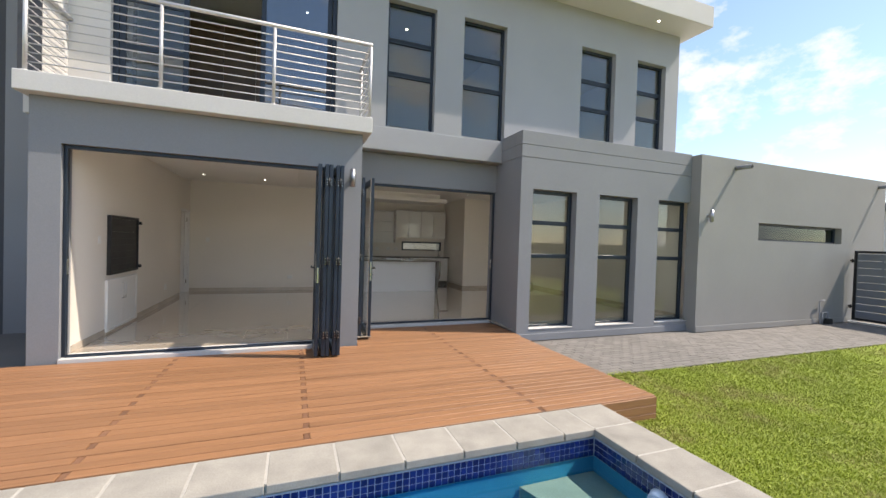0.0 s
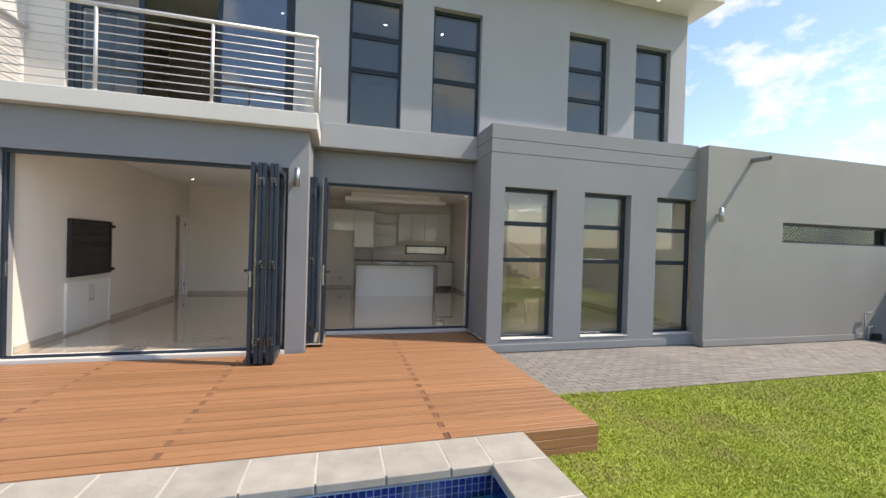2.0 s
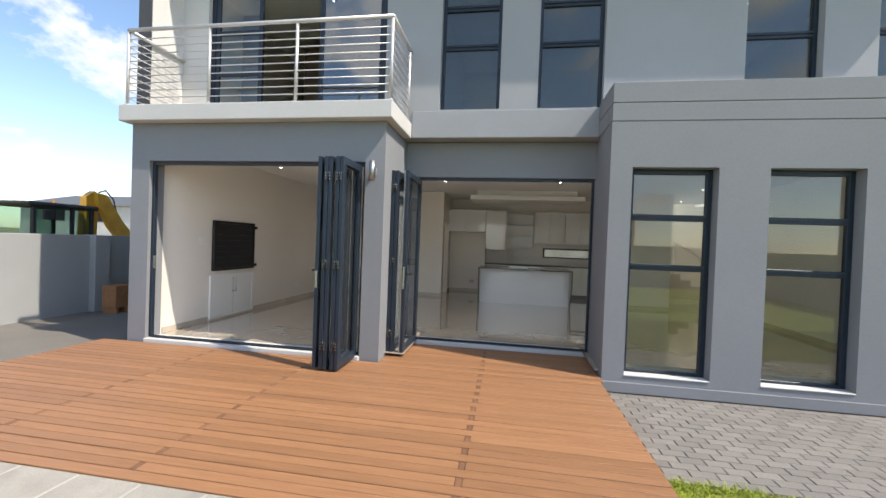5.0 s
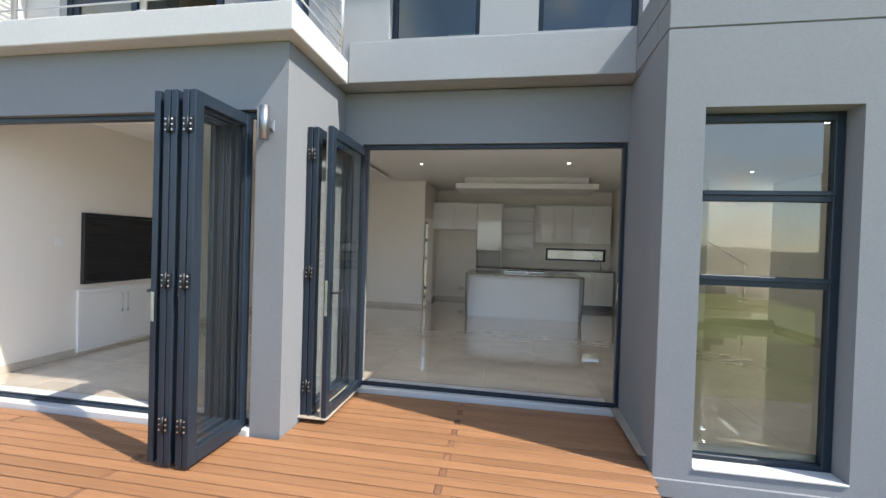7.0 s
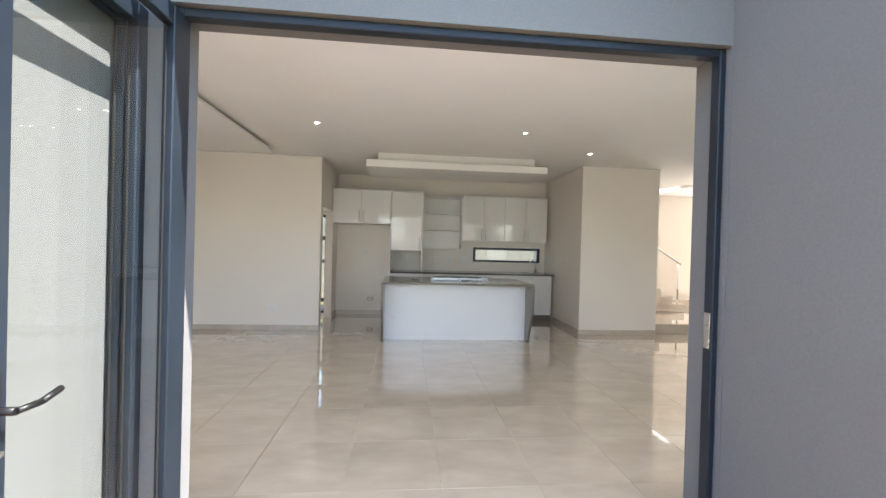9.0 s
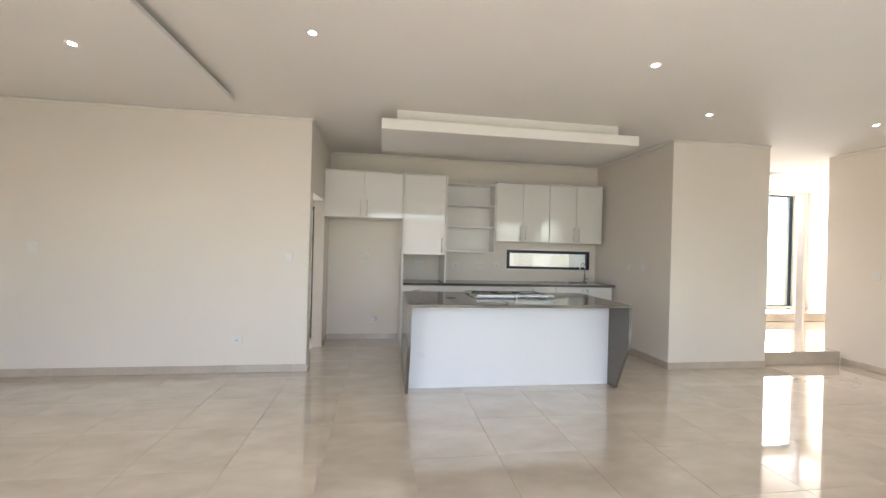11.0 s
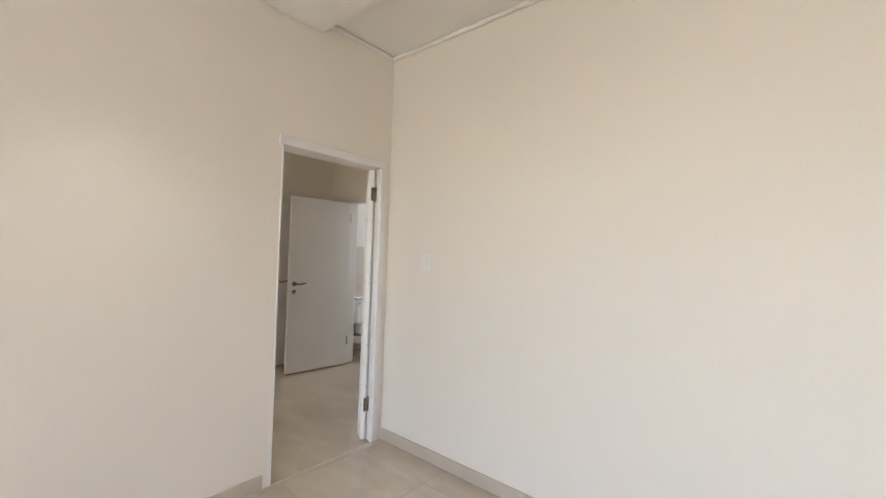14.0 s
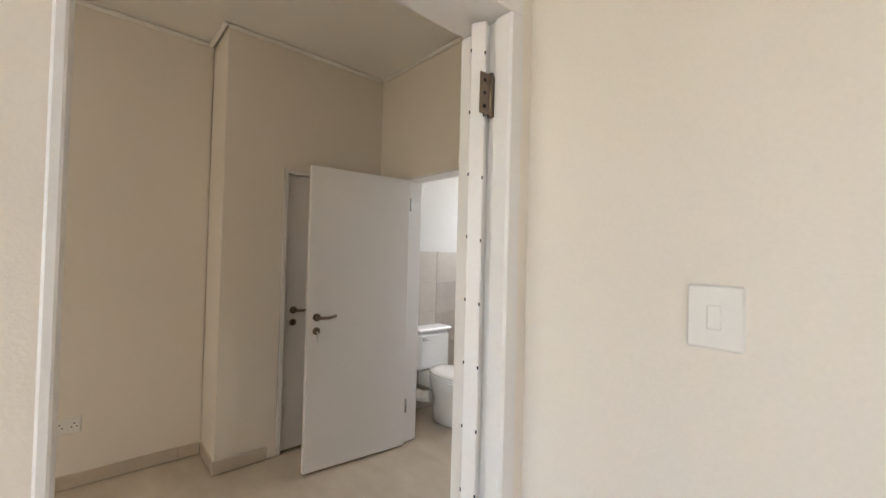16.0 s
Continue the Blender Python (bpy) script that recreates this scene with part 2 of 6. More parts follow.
M_GLASS = glass_material("window_glass", (0.86, 0.89, 0.86), least=0.075)
M_TGLASS = glass_material("tinted_glass", (0.55, 0.66, 0.62))
M_FGLASS = glass_material("folding_door_glass", (0.95, 0.97, 0.96), least=0.06)
M_RGLASS = glass_material("reflecting_glass", (0.55, 0.62, 0.66), least=0.20)
M_BROWN = material("brown_wardrobe", (0.12, 0.075, 0.045), 0.45, grain=30, grain_amount=0.15, stain=2, stain_amount=0.1, bump=0.1, stretch=(4, 4, 0.4))
M_LAMP = glow_material("downlight_glow", (1.0, 0.93, 0.82), 9.0)

M_WATER = bpy.data.materials.new("pool_water")
M_WATER.use_nodes = True
_n, _l = M_WATER.node_tree.nodes, M_WATER.node_tree.links
_n.clear()
_o, _mx = _n.new("ShaderNodeOutputMaterial"), _n.new("ShaderNodeMixShader")
_tr, _gl, _fr = _n.new("ShaderNodeBsdfTransparent"), _n.new("ShaderNodeBsdfGlossy"), _n.new("ShaderNodeFresnel")
_no, _bu = _n.new("ShaderNodeTexNoise"), _n.new("ShaderNodeBump")
_tr.inputs["Color"].default_value = (0.50, 0.82, 0.90, 1)
_gl.inputs["Roughness"].default_value = 0.02
_fr.inputs["IOR"].default_value = 1.33
_no.inputs["Scale"].default_value = 5.0
_bu.inputs["Strength"].default_value, _bu.inputs["Distance"].default_value = 0.12, 0.02
_l.new(_no.outputs["Fac"], _bu.inputs["Height"])
_l.new(_bu.outputs["Normal"], _gl.inputs["Normal"])
_l.new(_bu.outputs["Normal"], _fr.inputs["Normal"])
_l.new(_fr.outputs["Fac"], _mx.inputs["Fac"])
_l.new(_tr.outputs["BSDF"], _mx.inputs[1])
_l.new(_gl.outputs["BSDF"], _mx.inputs[2])
_l.new(_mx.outputs["Shader"], _o.inputs["Surface"])

# lawn: green and straw patches, each blade its own shade
_g = M_GRASS.node_tree
_gn, _gl2 = _g.nodes, _g.links
_b = _gn["Principled BSDF"]
_old = _b.inputs["Base Color"].links[0].from_socket
_gc, _gno, _gr, _gm = _gn.new("ShaderNodeTexCoord"), _gn.new("ShaderNodeTexNoise"), _gn.new("ShaderNodeMapRange"), _gn.new("ShaderNodeMix")
_gi, _ga = _gn.new("ShaderNodeNewGeometry"), _gn.new("ShaderNodeMath")
_gm.data_type = "RGBA"
_gno.inputs["Scale"].default_value, _gno.inputs["Detail"].default_value = 1.7, 6.0
_ga.operation = "MULTIPLY_ADD"
_ga.inputs[1].default_value = 0.22
_gr.inputs["From Min"].default_value, _gr.inputs["From Max"].default_value = 0.64, 0.92
_gm.inputs[7].default_value = (0.37, 0.29, 0.12, 1)
_gl2.new(_gc.outputs["Object"], _gno.inputs["Vector"])
_gl2.new(_gi.outputs["Random Per Island"], _ga.inputs[0])
_gl2.new(_gno.outputs["Fac"], _ga.inputs[2])
_gl2.new(_ga.outputs[0], _gr.inputs["Value"])
_gl2.new(_gr.outputs["Result"], _gm.inputs[0])
_gl2.new(_old, _gm.inputs[6])
_gl2.new(_gm.outputs[2], _b.inputs["Base Color"])
_b.inputs["Subsurface Weight"].default_value = 0.0


# ---- building blocks ----
def box(bm, x0, x1, y0, y1, z0, z1, bevel=0.0, mat=0):
    """A box with softened edges added to bm."""
    g = bmesh.ops.create_cube(bm, size=1.0)
    vs = g["verts"]
    for v in vs:
        v.co = Vector((x0 + (v.co.x + 0.5) * (x1 - x0), y0 + (v.co.y + 0.5) * (y1 - y0), z0 + (v.co.z + 0.5) * (z1 - z0)))
    fs = list({f for v in vs for f in v.link_faces})
    if bevel:
        es = list({e for v in vs for e in v.link_edges})
        r = bmesh.ops.bevel(bm, geom=es, offset=bevel, segments=1, affect="EDGES")
        fs = list({f for v in r["verts"] for f in v.link_faces})
    for f in fs:
        f.material_index = mat
    return fs


def tube(bm, a, b, r, r2=None, seg=12, mat=0):
    """A round bar from a to b."""
    a, b = Vector(a), Vector(b)
    r2 = r if r2 is None else r2
    m = Matrix.Translation((a + b) / 2) @ (b - a).to_track_quat("Z", "Y").to_matrix().to_4x4()
    g = bmesh.ops.create_cone(bm, cap_ends=True, segments=seg, radius1=r, radius2=r2, depth=(b - a).length, matrix=m)
    for f in {f for v in g["verts"] for f in v.link_faces}:
        f.material_index = mat
        f.smooth = len(f.verts) == 4
    return g["verts"]


def bent(bm, pts, r, seg=10):
    """A bar through several points with round joints."""
    for p, q in zip(pts, pts[1:]):
        tube(bm, p, q, r, seg=seg)
    for p in pts[1:-1]:
        bmesh.ops.create_uvsphere(bm, u_segments=seg, v_segments=6, radius=r, matrix=Matrix.Translation(p))


def lathe(bm, prof, centre, seg=24, sx=1.0, sy=1.0):
    """A turned shape from (radius, height) pairs."""
    rings = []
    for r, z in prof:
        rings.append([bm.verts.new((centre[0] + sx * r * math.cos(2 * math.pi * i / seg), centre[1] + sy * r * math.sin(2 * math.pi * i / seg), centre[2] + z)) for i in range(seg)])
    for p, q in zip(rings, rings[1:]):
        for i in range(seg):
            f = bm.faces.new((p[i], p[(i + 1) % seg], q[(i + 1) % seg], q[i]))
            f.smooth = True
    bm.faces.new(list(reversed(rings[0])))
    bm.faces.new(rings[-1])


def prism(bm, outline, axis, c0, c1):
    """A flat outline pushed from c0 to c1 along an axis; the outline's pairs are the two other axes in order."""
    def at(p, c):
        return {"x": (c, p[0], p[1]), "y": (p[0], c, p[1]), "z": (p[0], p[1], c)}[axis]
    lo, hi = [bm.verts.new(at(p, c0)) for p in outline], [bm.verts.new(at(p, c1)) for p in outline]
    k = len(outline)
    bm.faces.new(lo), bm.faces.new(list(reversed(hi)))
    for i in range(k):
        bm.faces.new((lo[i], lo[(i + 1) % k], hi[(i + 1) % k], hi[i]))


def mesh_of(name, bm, mats):
    bmesh.ops.recalc_face_normals(bm, faces=bm.faces)
    me = bpy.data.meshes.new(name)
    bm.to_mesh(me)
    bm.free()
    for m in (mats if isinstance(mats, (list, tuple)) else [mats]):
        me.materials.append(m)
    return me


def base(ob):
    """Where a thing's own Empty stands; parts keep world places."""
    return Matrix.Translation(ob.location).inverted() if ob.type == "EMPTY" else Matrix.Identity(4)


def part(name, bm, mat, parent=None, label=""):
    ob = new(name, mesh_of(name, bm, mat))
    if parent is not None:
        ob.parent = parent
        ob.matrix_parent_inverse = base(parent)
    return tagged(ob, label)


def thing(name, at, label, category, group="", kind=""):
    e = new(name)
    e.location = at
    e.empty_display_size = 0.1
    return tagged(e, label, category, group, kind)


def structure(name, bm, mat, label, category="wall"):
    return tagged(part(name, bm, mat), label, category, kind="structure")


def bx(*a, **k):
    bm = bmesh.new()
    box(bm, *a, **k)
    return bm


def wall(bm, axis, a0, a1, c0, c1, z0, z1, holes=(), inner=0, reveal=0):
    """A wall along an axis, c0 to c1 thick, with rectangular holes (a0, a1, z0, z1). inner: material of the c1 side."""
    aa = sorted({a0, a1, *[v for h in holes for v in h[:2]]})
    zz = sorted({z0, z1, *[v for h in holes for v in h[2:4]]})
    aa, zz = [v for v in aa if a0 <= v <= a1], [v for v in zz if z0 <= v <= z1]

    def solid(i, j):
        if not (0 <= i < len(aa) - 1 and 0 <= j < len(zz) - 1):
            return False
        am, zm = (aa[i] + aa[i + 1]) / 2, (zz[j] + zz[j + 1]) / 2
        return not any(h[0] < am < h[1] and h[2] < zm < h[3] for h in holes)

    def quad(ps, mat):
        f = bm.faces.new([bm.verts.new((p[0], p[1], p[2]) if axis == "x" else (p[1], p[0], p[2])) for p in ps])
        f.material_index = mat

    for i in range(len(aa) - 1):
        for j in range(len(zz) - 1):
            if not solid(i, j):
                continue
            p, q, r, s = aa[i], aa[i + 1], zz[j], zz[j + 1]
            quad([(p, c0, r), (q, c0, r), (q, c0, s), (p, c0, s)], 0)
            quad([(q, c1, r), (p, c1, r), (p, c1, s), (q, c1, s)], inner)
            if not solid(i - 1, j):
                quad([(p, c1, r), (p, c0, r), (p, c0, s), (p, c1, s)], reveal)
            if not solid(i + 1, j):
                quad([(q, c0, r), (q, c1, r), (q, c1, s), (q, c0, s)], reveal)
            if not solid(i, j - 1):
                quad([(p, c1, r), (q, c1, r), (q, c0, r), (p, c0, r)], reveal)
            if not solid(i, j + 1):
                quad([(p, c0, s), (q, c0, s), (q, c1, s), (p, c1, s)], reveal)
    bmesh.ops.remove_doubles(bm, verts=bm.verts, dist=0.0004)


def wall_of(name, label, mats, axis, a0, a1, c0, c1, z0, z1, holes=(), inner=0, reveal=0):
    bm = bmesh.new()
    wall(bm, axis, a0, a1, c0, c1, z0, z1, holes, inner, reveal)
    return structure(name, bm, mats, label)


# ---- the house: walls ----
CEIL = 2.93
GC = [M_GREY, M_CREAM]
PAINT = "mid grey plastered outside wall"
wall_of("wall_wing_front", "grey plastered wall with a wide folding door opening", GC, "x", -2.78, 0.95, 5.93, 6.18, -0.2, 3.018,
        [(-2.49, 0.69, -0.06, 2.50)], 1, 0)
wall_of("wall_wing_side", "grey plastered pier beside the folding doors", [M_GREY, M_CREAM], "y", 6.18, 7.02, 0.95, 0.70, -0.2, 3.018, (), 1, 0)
wall_of("wall_kitchen_front", "grey plastered wall round the kitchen folding doors", GC, "x", 0.70, 3.742, 7.02, 7.26, -0.2, 3.018,
        [(1.14, 3.73, -0.06, 2.495)], 1, 0)
wall_of("wall_dining_side", "grey plastered side of the dining block", GC, "y", 6.30, 7.26, 3.745, 3.92, -0.2, 3.018, (), 1, 0)
bm = bmesh.new()
prism(bm, [(3.697, 6.054), (3.6998, 6.054), (3.7445, 7.018), (3.734, 7.018)], "z", -0.2, 3.012)
structure("wall_dining_skim", bm, M_GREY, "grey plaster on the side of the dining block")
bm = bmesh.new()
DW = [(3.95, 4.888), (5.415, 6.355), (6.905, 7.845)]
wall(bm, "x", 3.70, 7.79, 6.05, 6.30, -0.2, 3.014, [(a, b, 0.0, 2.48) for a, b in DW[:2]] + [(6.905, 7.795, 0.0, 2.48)], 1, 0)
bm2 = bmesh.new()
for z0, z1 in ((3.026, 3.232), (3.244, 3.48)):
    box(bm2, 3.70, 7.79, 6.05, 6.27, z0, z1, 0.004)
    box(bm2, 3.70, 3.92, 6.272, 6.788, z0, z1, 0.004)
box(bm2, 3.712, 7.79, 6.062, 6.25, 3.0, 3.30)
box(bm2, 3.712, 3.90, 6.252, 6.785, 3.0, 3.30)
structure("plinth_dining", bx(3.69, 7.788, 6.03, 6.0495, -0.2, -0.075, 0.004), M_GREY, "grey plaster plinth below the dining windows", "plinth")
structure("plinth_garage", bx(7.8, 13.19, 5.828, 5.8395, -0.2, -0.075, 0.004), M_WARM, "grey plaster plinth of the garage wall", "plinth")
structure("wall_dining_front", bm, GC, "grey plastered wall with three tall windows")
structure("parapet_dining", bm2, M_GREY, "grey parapet with two shadow grooves", "parapet")
bm = bmesh.new()
GW = (9.64, 12.79, 1.75, 2.135)
wall(bm, "x", 7.79, 14.7, 5.84, 6.12, -0.2, 3.45, [GW], 0, 0)
structure("wall_garage_front", bm, [M_WARM, M_CREAM], "long grey plastered wall with a slit window")
wall_of("wall_garage_end", "grey plastered end wall", GC, "y", 6.12, 14.0, 14.42, 14.7, -0.2, 3.45)
structure("roof_garage", bx(7.80, 14.42, 6.12, 14.0, 3.05, 3.2), M_SLAB, "flat concrete roof behind a parapet", "roof")
structure("roof_dining", bx(3.93, 7.78, 6.30, 6.79, 3.05, 3.2), M_SLAB, "flat roof of the dining block", "roof")

UW = [(1.46, 2.33), (2.86, 3.74), (5.48, 6.37), (6.97, 7.80)]
bm = bmesh.new()
wall(bm, "x", -2.35, 8.19, 6.79, 7.04, 3.03, 6.34, [(a, b, 3.44, 5.59) for a, b in UW] + [(-2.35, 0.63, 3.25, 5.75)], 1, 0)
structure("wall_upper_front", bm, [M_GREYU, M_CREAM], "light grey plastered upper wall with tall windows")
structure("upper_band", bx(1.07, 3.70, 6.775, 6.79, 3.03, 3.415, 0.004), M_GREYU, "grey plaster band below the upper windows", "trim")
wall_of("wall_upper_pier", "white plastered pier beside the balcony door", [M_SLAB, M_CREAM], "x", -3.25, -2.35, 6.79, 7.04, 3.0, 6.34, (), 1)
wall_of("wall_upper_end", "grey plastered gable end of the upper floor", [M_GREYU, M_CREAM], "y", 7.04, 14.0, 8.19, 7.95, 3.2, 6.34, (), 1)
wall_of("wall_upper_west", "white plastered side wall of the upper floor", [M_SLAB, M_CREAM], "y", 7.04, 11.8, -3.25, -3.0, 3.0, 6.34, (), 1)
wall_of("wall_upper_back", "cream painted back wall of the upper rooms", [M_CREAM, M_GREY], "x", -3.0, 7.95, 11.6, 11.8, 3.2, 6.34, (), 1)
structure("ceiling_upper", bx(-3.0, 7.95, 7.04, 11.6, 6.0, 6.1), M_CEIL, "plain white upper ceiling", "ceiling")
structure("floor_upper", bx(-3.0, 7.95, 7.05, 11.6, 3.08, 3.2), M_TILE, "upper storey floor slab", "floor")
for x in (1.1, 4.4):
    wall_of("partition_upper", "cream partition between upper rooms", [M_CREAM], "y", 7.05, 11.6, x, x + 0.14, 3.2, 6.0)
structure("roof", bx(-3.8, 8.47, 6.21, 14.3, 6.335, 6.78, 0.01), M_SLAB, "flat white roof slab with a deep fascia", "roof")
structure("balcony_slab", bx(-2.86, 1.06, 5.78, 6.788, 3.022, 3.24, 0.008), M_SLAB, "white plastered balcony slab", "slab")
structure("wing_roof", bx(-2.75, 0.92, 6.19, 7.0, 2.96, 3.015), M_SLAB, "concrete slab over the living room front", "slab")

structure("wall_balcony_fin", bx(-3.02, -2.80, 6.215, 6.788, 3.26, 6.334), M_SLAB, "white plastered fin wall at the balcony's end", "wall")
structure("wall_fin_face", bx(-3.02, -2.80, 6.20, 6.2145, 3.26, 6.334), M_CHAR, "charcoal plastered face of the fin wall", "wall")

# rear left part of the house
# its window is hidden by the wing and added only to light the passage
wall_of("wall_west_front", "grey plastered wall set back beside the wing", GC, "x", -4.3, -2.64, 8.5, 8.7, -0.2, 6.3, [(-3.95, -2.85, 0.9, 2.2)], 1)
wall_of("wall_west_feature", "charcoal plastered feature wall", [M_CHAR, M_CREAM], "x", -5.3, -4.3, 8.5, 8.7, -0.2, 6.3, (), 1)
wall_of("wall_west_far", "grey plastered far wall of the house", [M_GREY, M_CREAM], "x", -6.75, -5.32, 9.9, 10.1, -0.2, 5.2, (), 1)
wall_of("wall_west_outer", "grey outer side wall", [M_GREY, M_CREAM], "y", 8.7, 15.6, -5.3, -5.17, -0.2, 6.3, (), 1)

# ---- the house: rooms ----
wall_of("wall_living_west", "cream wall with a doorway to the passage", [M_CREAM, M_CREAM], "y", 6.18, 12.24, -2.49, -2.64, 0.0, 3.02,
        [(11.215, 12.03, 0.0, 2.10)])
structure("wall_wing_west", bx(-2.78, -2.645, 6.18, 8.5, -0.2, 3.018), M_GREY, "grey plastered side of the wing")
wall_of("wall_living_back", "blank cream wall behind the living room", [M_CREAM], "x", -2.49, 0.73, 12.09, 12.23, 0.0, 3.02)
wall_of("wall_scullery", "cream wall with a doorway to the scullery", [M_CREAM], "y", 12.23, 13.72, 0.73, 0.59, 0.0, 3.02, [(12.26, 13.22, 0.0, 2.1)])
KW = (3.62, 5.10, 1.155, 1.475)
wall_of("wall_kitchen_back", "cream kitchen wall with a slit window", [M_CREAM, M_GREY], "x", -2.64, 5.45, 13.72, 13.95, 0.0, 3.02, [KW, (-0.45, 0.52, 0.0, 2.07)], 1)
wall_of("wall_kitchen_side", "cream nib wall beside the kitchen", [M_CREAM], "y", 12.04, 13.72, 5.205, 5.45, 0.0, 3.02)
wall_of("wall_nib_front", "cream wall between kitchen and entrance", [M_CREAM], "x", 5.205, 6.62, 11.89, 12.04, 0.0, 3.02)
wall_of("wall_dining_east", "cream dining room side wall", [M_CREAM], "y", 6.12, 12.2, 7.95, 8.1, -0.1, 3.02)
wall_of("wall_entrance_south", "cream entrance wall", [M_CREAM], "x", 8.1, 11.2, 12.05, 12.2, 0.0, 5.2)
wall_of("wall_entrance_east", "cream entrance side wall", [M_CREAM], "y", 12.2, 15.0, 11.05, 11.2, 0.0, 5.2)
EG = (9.75, 10.72, 0.36, 2.85)
# EG2: high window out of view, added to light the stairs
EG2 = (6.0, 8.2, 3.3, 4.9)
wall_of("wall_entrance_back", "cream entrance wall with a glazed door", [M_CREAM, M_GREY], "x", 5.45, 11.2, 15.0, 15.2, 0.0, 5.2, [EG, EG2], 1)
# the gap over the stairs and the unseen shaft let EG2's light down
bm = bmesh.new()
box(bm, 5.46, 11.05, 12.05, 13.25, 2.935, 3.05)
box(bm, 8.42, 11.05, 13.25, 15.0, 2.935, 3.05)
structure("ceiling_entrance", bm, M_CEIL, "white entrance ceiling, open over the stairs", "ceiling")
structure("ceiling_stairwell", bx(5.46, 11.2, 12.05, 15.2, 5.2, 5.3), M_CEIL, "unseen white ceiling closing the added stairwell", "ceiling")
structure("wall_stairwell", bx(5.46, 8.1, 12.05, 12.2, 3.06, 5.19), M_CREAM, "unseen cream wall closing the added stairwell", "wall")
# unseen wall, added to shut out daylight behind the slit window
structure("wall_garage_back", bx(8.12, 14.41, 11.85, 12.03, -0.2, 3.04), M_CREAM, "unseen garage back wall, added to keep the inside dark", "wall")
structure("floor_garage", bx(8.12, 14.41, 6.13, 11.84, -0.25, -0.14), M_PAVEJ, "grey screed floor of the garage", "floor")
# narrow grey post that draws the upright grey strip in the entrance
ej = thing("entrance_strip", (9.02, 13.44, 0.172), "tall narrow grey strip in the entrance", "door jamb")
part("post", bx(8.99, 9.035, 13.38, 13.50, 0.172, 2.59, 0.004), M_RAIL, ej)
structure("wall_entrance_west", bx(5.46, 5.60, 12.2, 15.0, 0.0, 5.0), M_CREAM, "cream stair wall", "wall")
bm = bmesh.new()
box(bm, -2.63, 8.1, 7.1, 13.9, CEIL, 3.0)
box(bm, -2.63, 0.80, 6.13, 7.099, CEIL, 2.955)
box(bm, 3.85, 7.96, 6.13, 7.099, CEIL, 3.0)
structure("ceiling", bm, M_CEIL, "plain white ceiling board", "ceiling")

# floors: joint bed below, tiles on it
bm = bmesh.new()
box(bm, -2.64, 8.1, 7.25, 15.0, -0.14, -0.0045)
box(bm, -2.64, 0.71, 6.19, 7.249, -0.14, -0.0045)
box(bm, 3.9, 8.1, 6.19, 7.249, -0.14, -0.0045)
structure("floor", bm, M_TILEJ, "polished beige porcelain tiled floor", "floor")
structure("floor_sill", bx(-2.49, 0.69, 5.90, 6.19, -0.14, -0.004, 0.006), M_SLAB, "pale sill at the living room folding doors", "sill")
structure("floor_sill.001", bx(1.14, 3.73, 6.98, 7.27, -0.14, -0.004, 0.006), M_SLAB, "pale sill at the kitchen folding doors", "sill")
structure("floor_passage", bx(-5.17, -2.5, 8.7, 15.6, -0.14, -0.003), M_TILE, "polished beige tiled passage floor", "floor")
structure("floor_entrance", bx(6.62, 11.05, 12.0, 15.0, -0.01, 0.17, 0.006), M_TILE, "raised tiled entrance floor", "floor")
structure("entrance_step", bx(8.6, 11.05, 14.2, 15.0, 0.172, 0.34, 0.006), M_TILE, "tiled step at the entrance door", "step")
structure("floor_nib", bx(5.45, 6.62, 12.04, 15.0, -0.01, 0.168), M_TILE, "tiled floor beside the stairs", "floor")

# passage and cloakroom
wall_of("wall_passage_west", "cream passage wall with a closed door", [M_CREAM], "y", 11.91, 13.12, -4.78, -5.17, 0.0, 3.02, [(12.30, 13.02, 0.0, 2.06)])
structure("wall_passage_jog", bx(-5.165, -5.16, 8.7, 11.9, 0.0, 2.955), M_CREAM, "recessed cream passage wall", "wall")
wall_of("wall_passage_north", "cream wall with the cloakroom doorway", [M_CREAM], "x", -4.78, -2.64, 13.12, 13.24, 0.0, 3.02, [(-4.42, -3.66, 0.0, 2.06)])
structure("ceiling_passage", bx(-5.17, -2.64, 8.7, 15.6, 2.955, 3.01), M_CEIL, "white passage ceiling", "ceiling")
wall_of("wall_cloak_back", "white cloakroom wall with a window", [M_SLAB, M_GREY], "x", -5.17, -2.64, 14.75, 14.95, 0.0, 3.02, [(-4.75, -3.4, 1.5, 2.35)], 1)
structure("wall_cloak_east", bx(-3.2, -3.1, 13.24, 14.75, 0.0, 2.95), M_SLAB, "white cloakroom side wall", "wall")
structure("wall_cloak_west", bx(-5.0, -4.86, 13.24, 14.75, 0.0, 2.95), M_SLAB, "white cloakroom side wall", "wall")
structure("wall_scullery_back", bx(-2.64, -2.5, 12.24, 13.72, 0.0, 2.93), M_CREAM, "cream scullery wall", "wall")

# ceiling rafts
def raft(name, x0, x1, y0, y1, z0, z1, label, inset=0.16):
    r = thing(name, ((x0 + x1) / 2, (y0 + y1) / 2, z0), label, "ceiling raft")
    part("panel", bx(x0, x1, y0, y1, z0, z1, 0.004), M_CEIL, r)
    part("upstand", bx(x0 + inset, x1 - inset, y0 + inset, y1 - inset, z1, CEIL), M_CEIL, r)
    return r


raft("ceiling_raft", 1.53, 4.40, 11.42, 12.42, 2.675, 2.785, "white suspended ceiling raft above the kitchen island")
raft("ceiling_raft", -2.485, 0.10, 7.3, 11.46, 2.845, 2.885, "large white dropped ceiling panel over the living room")

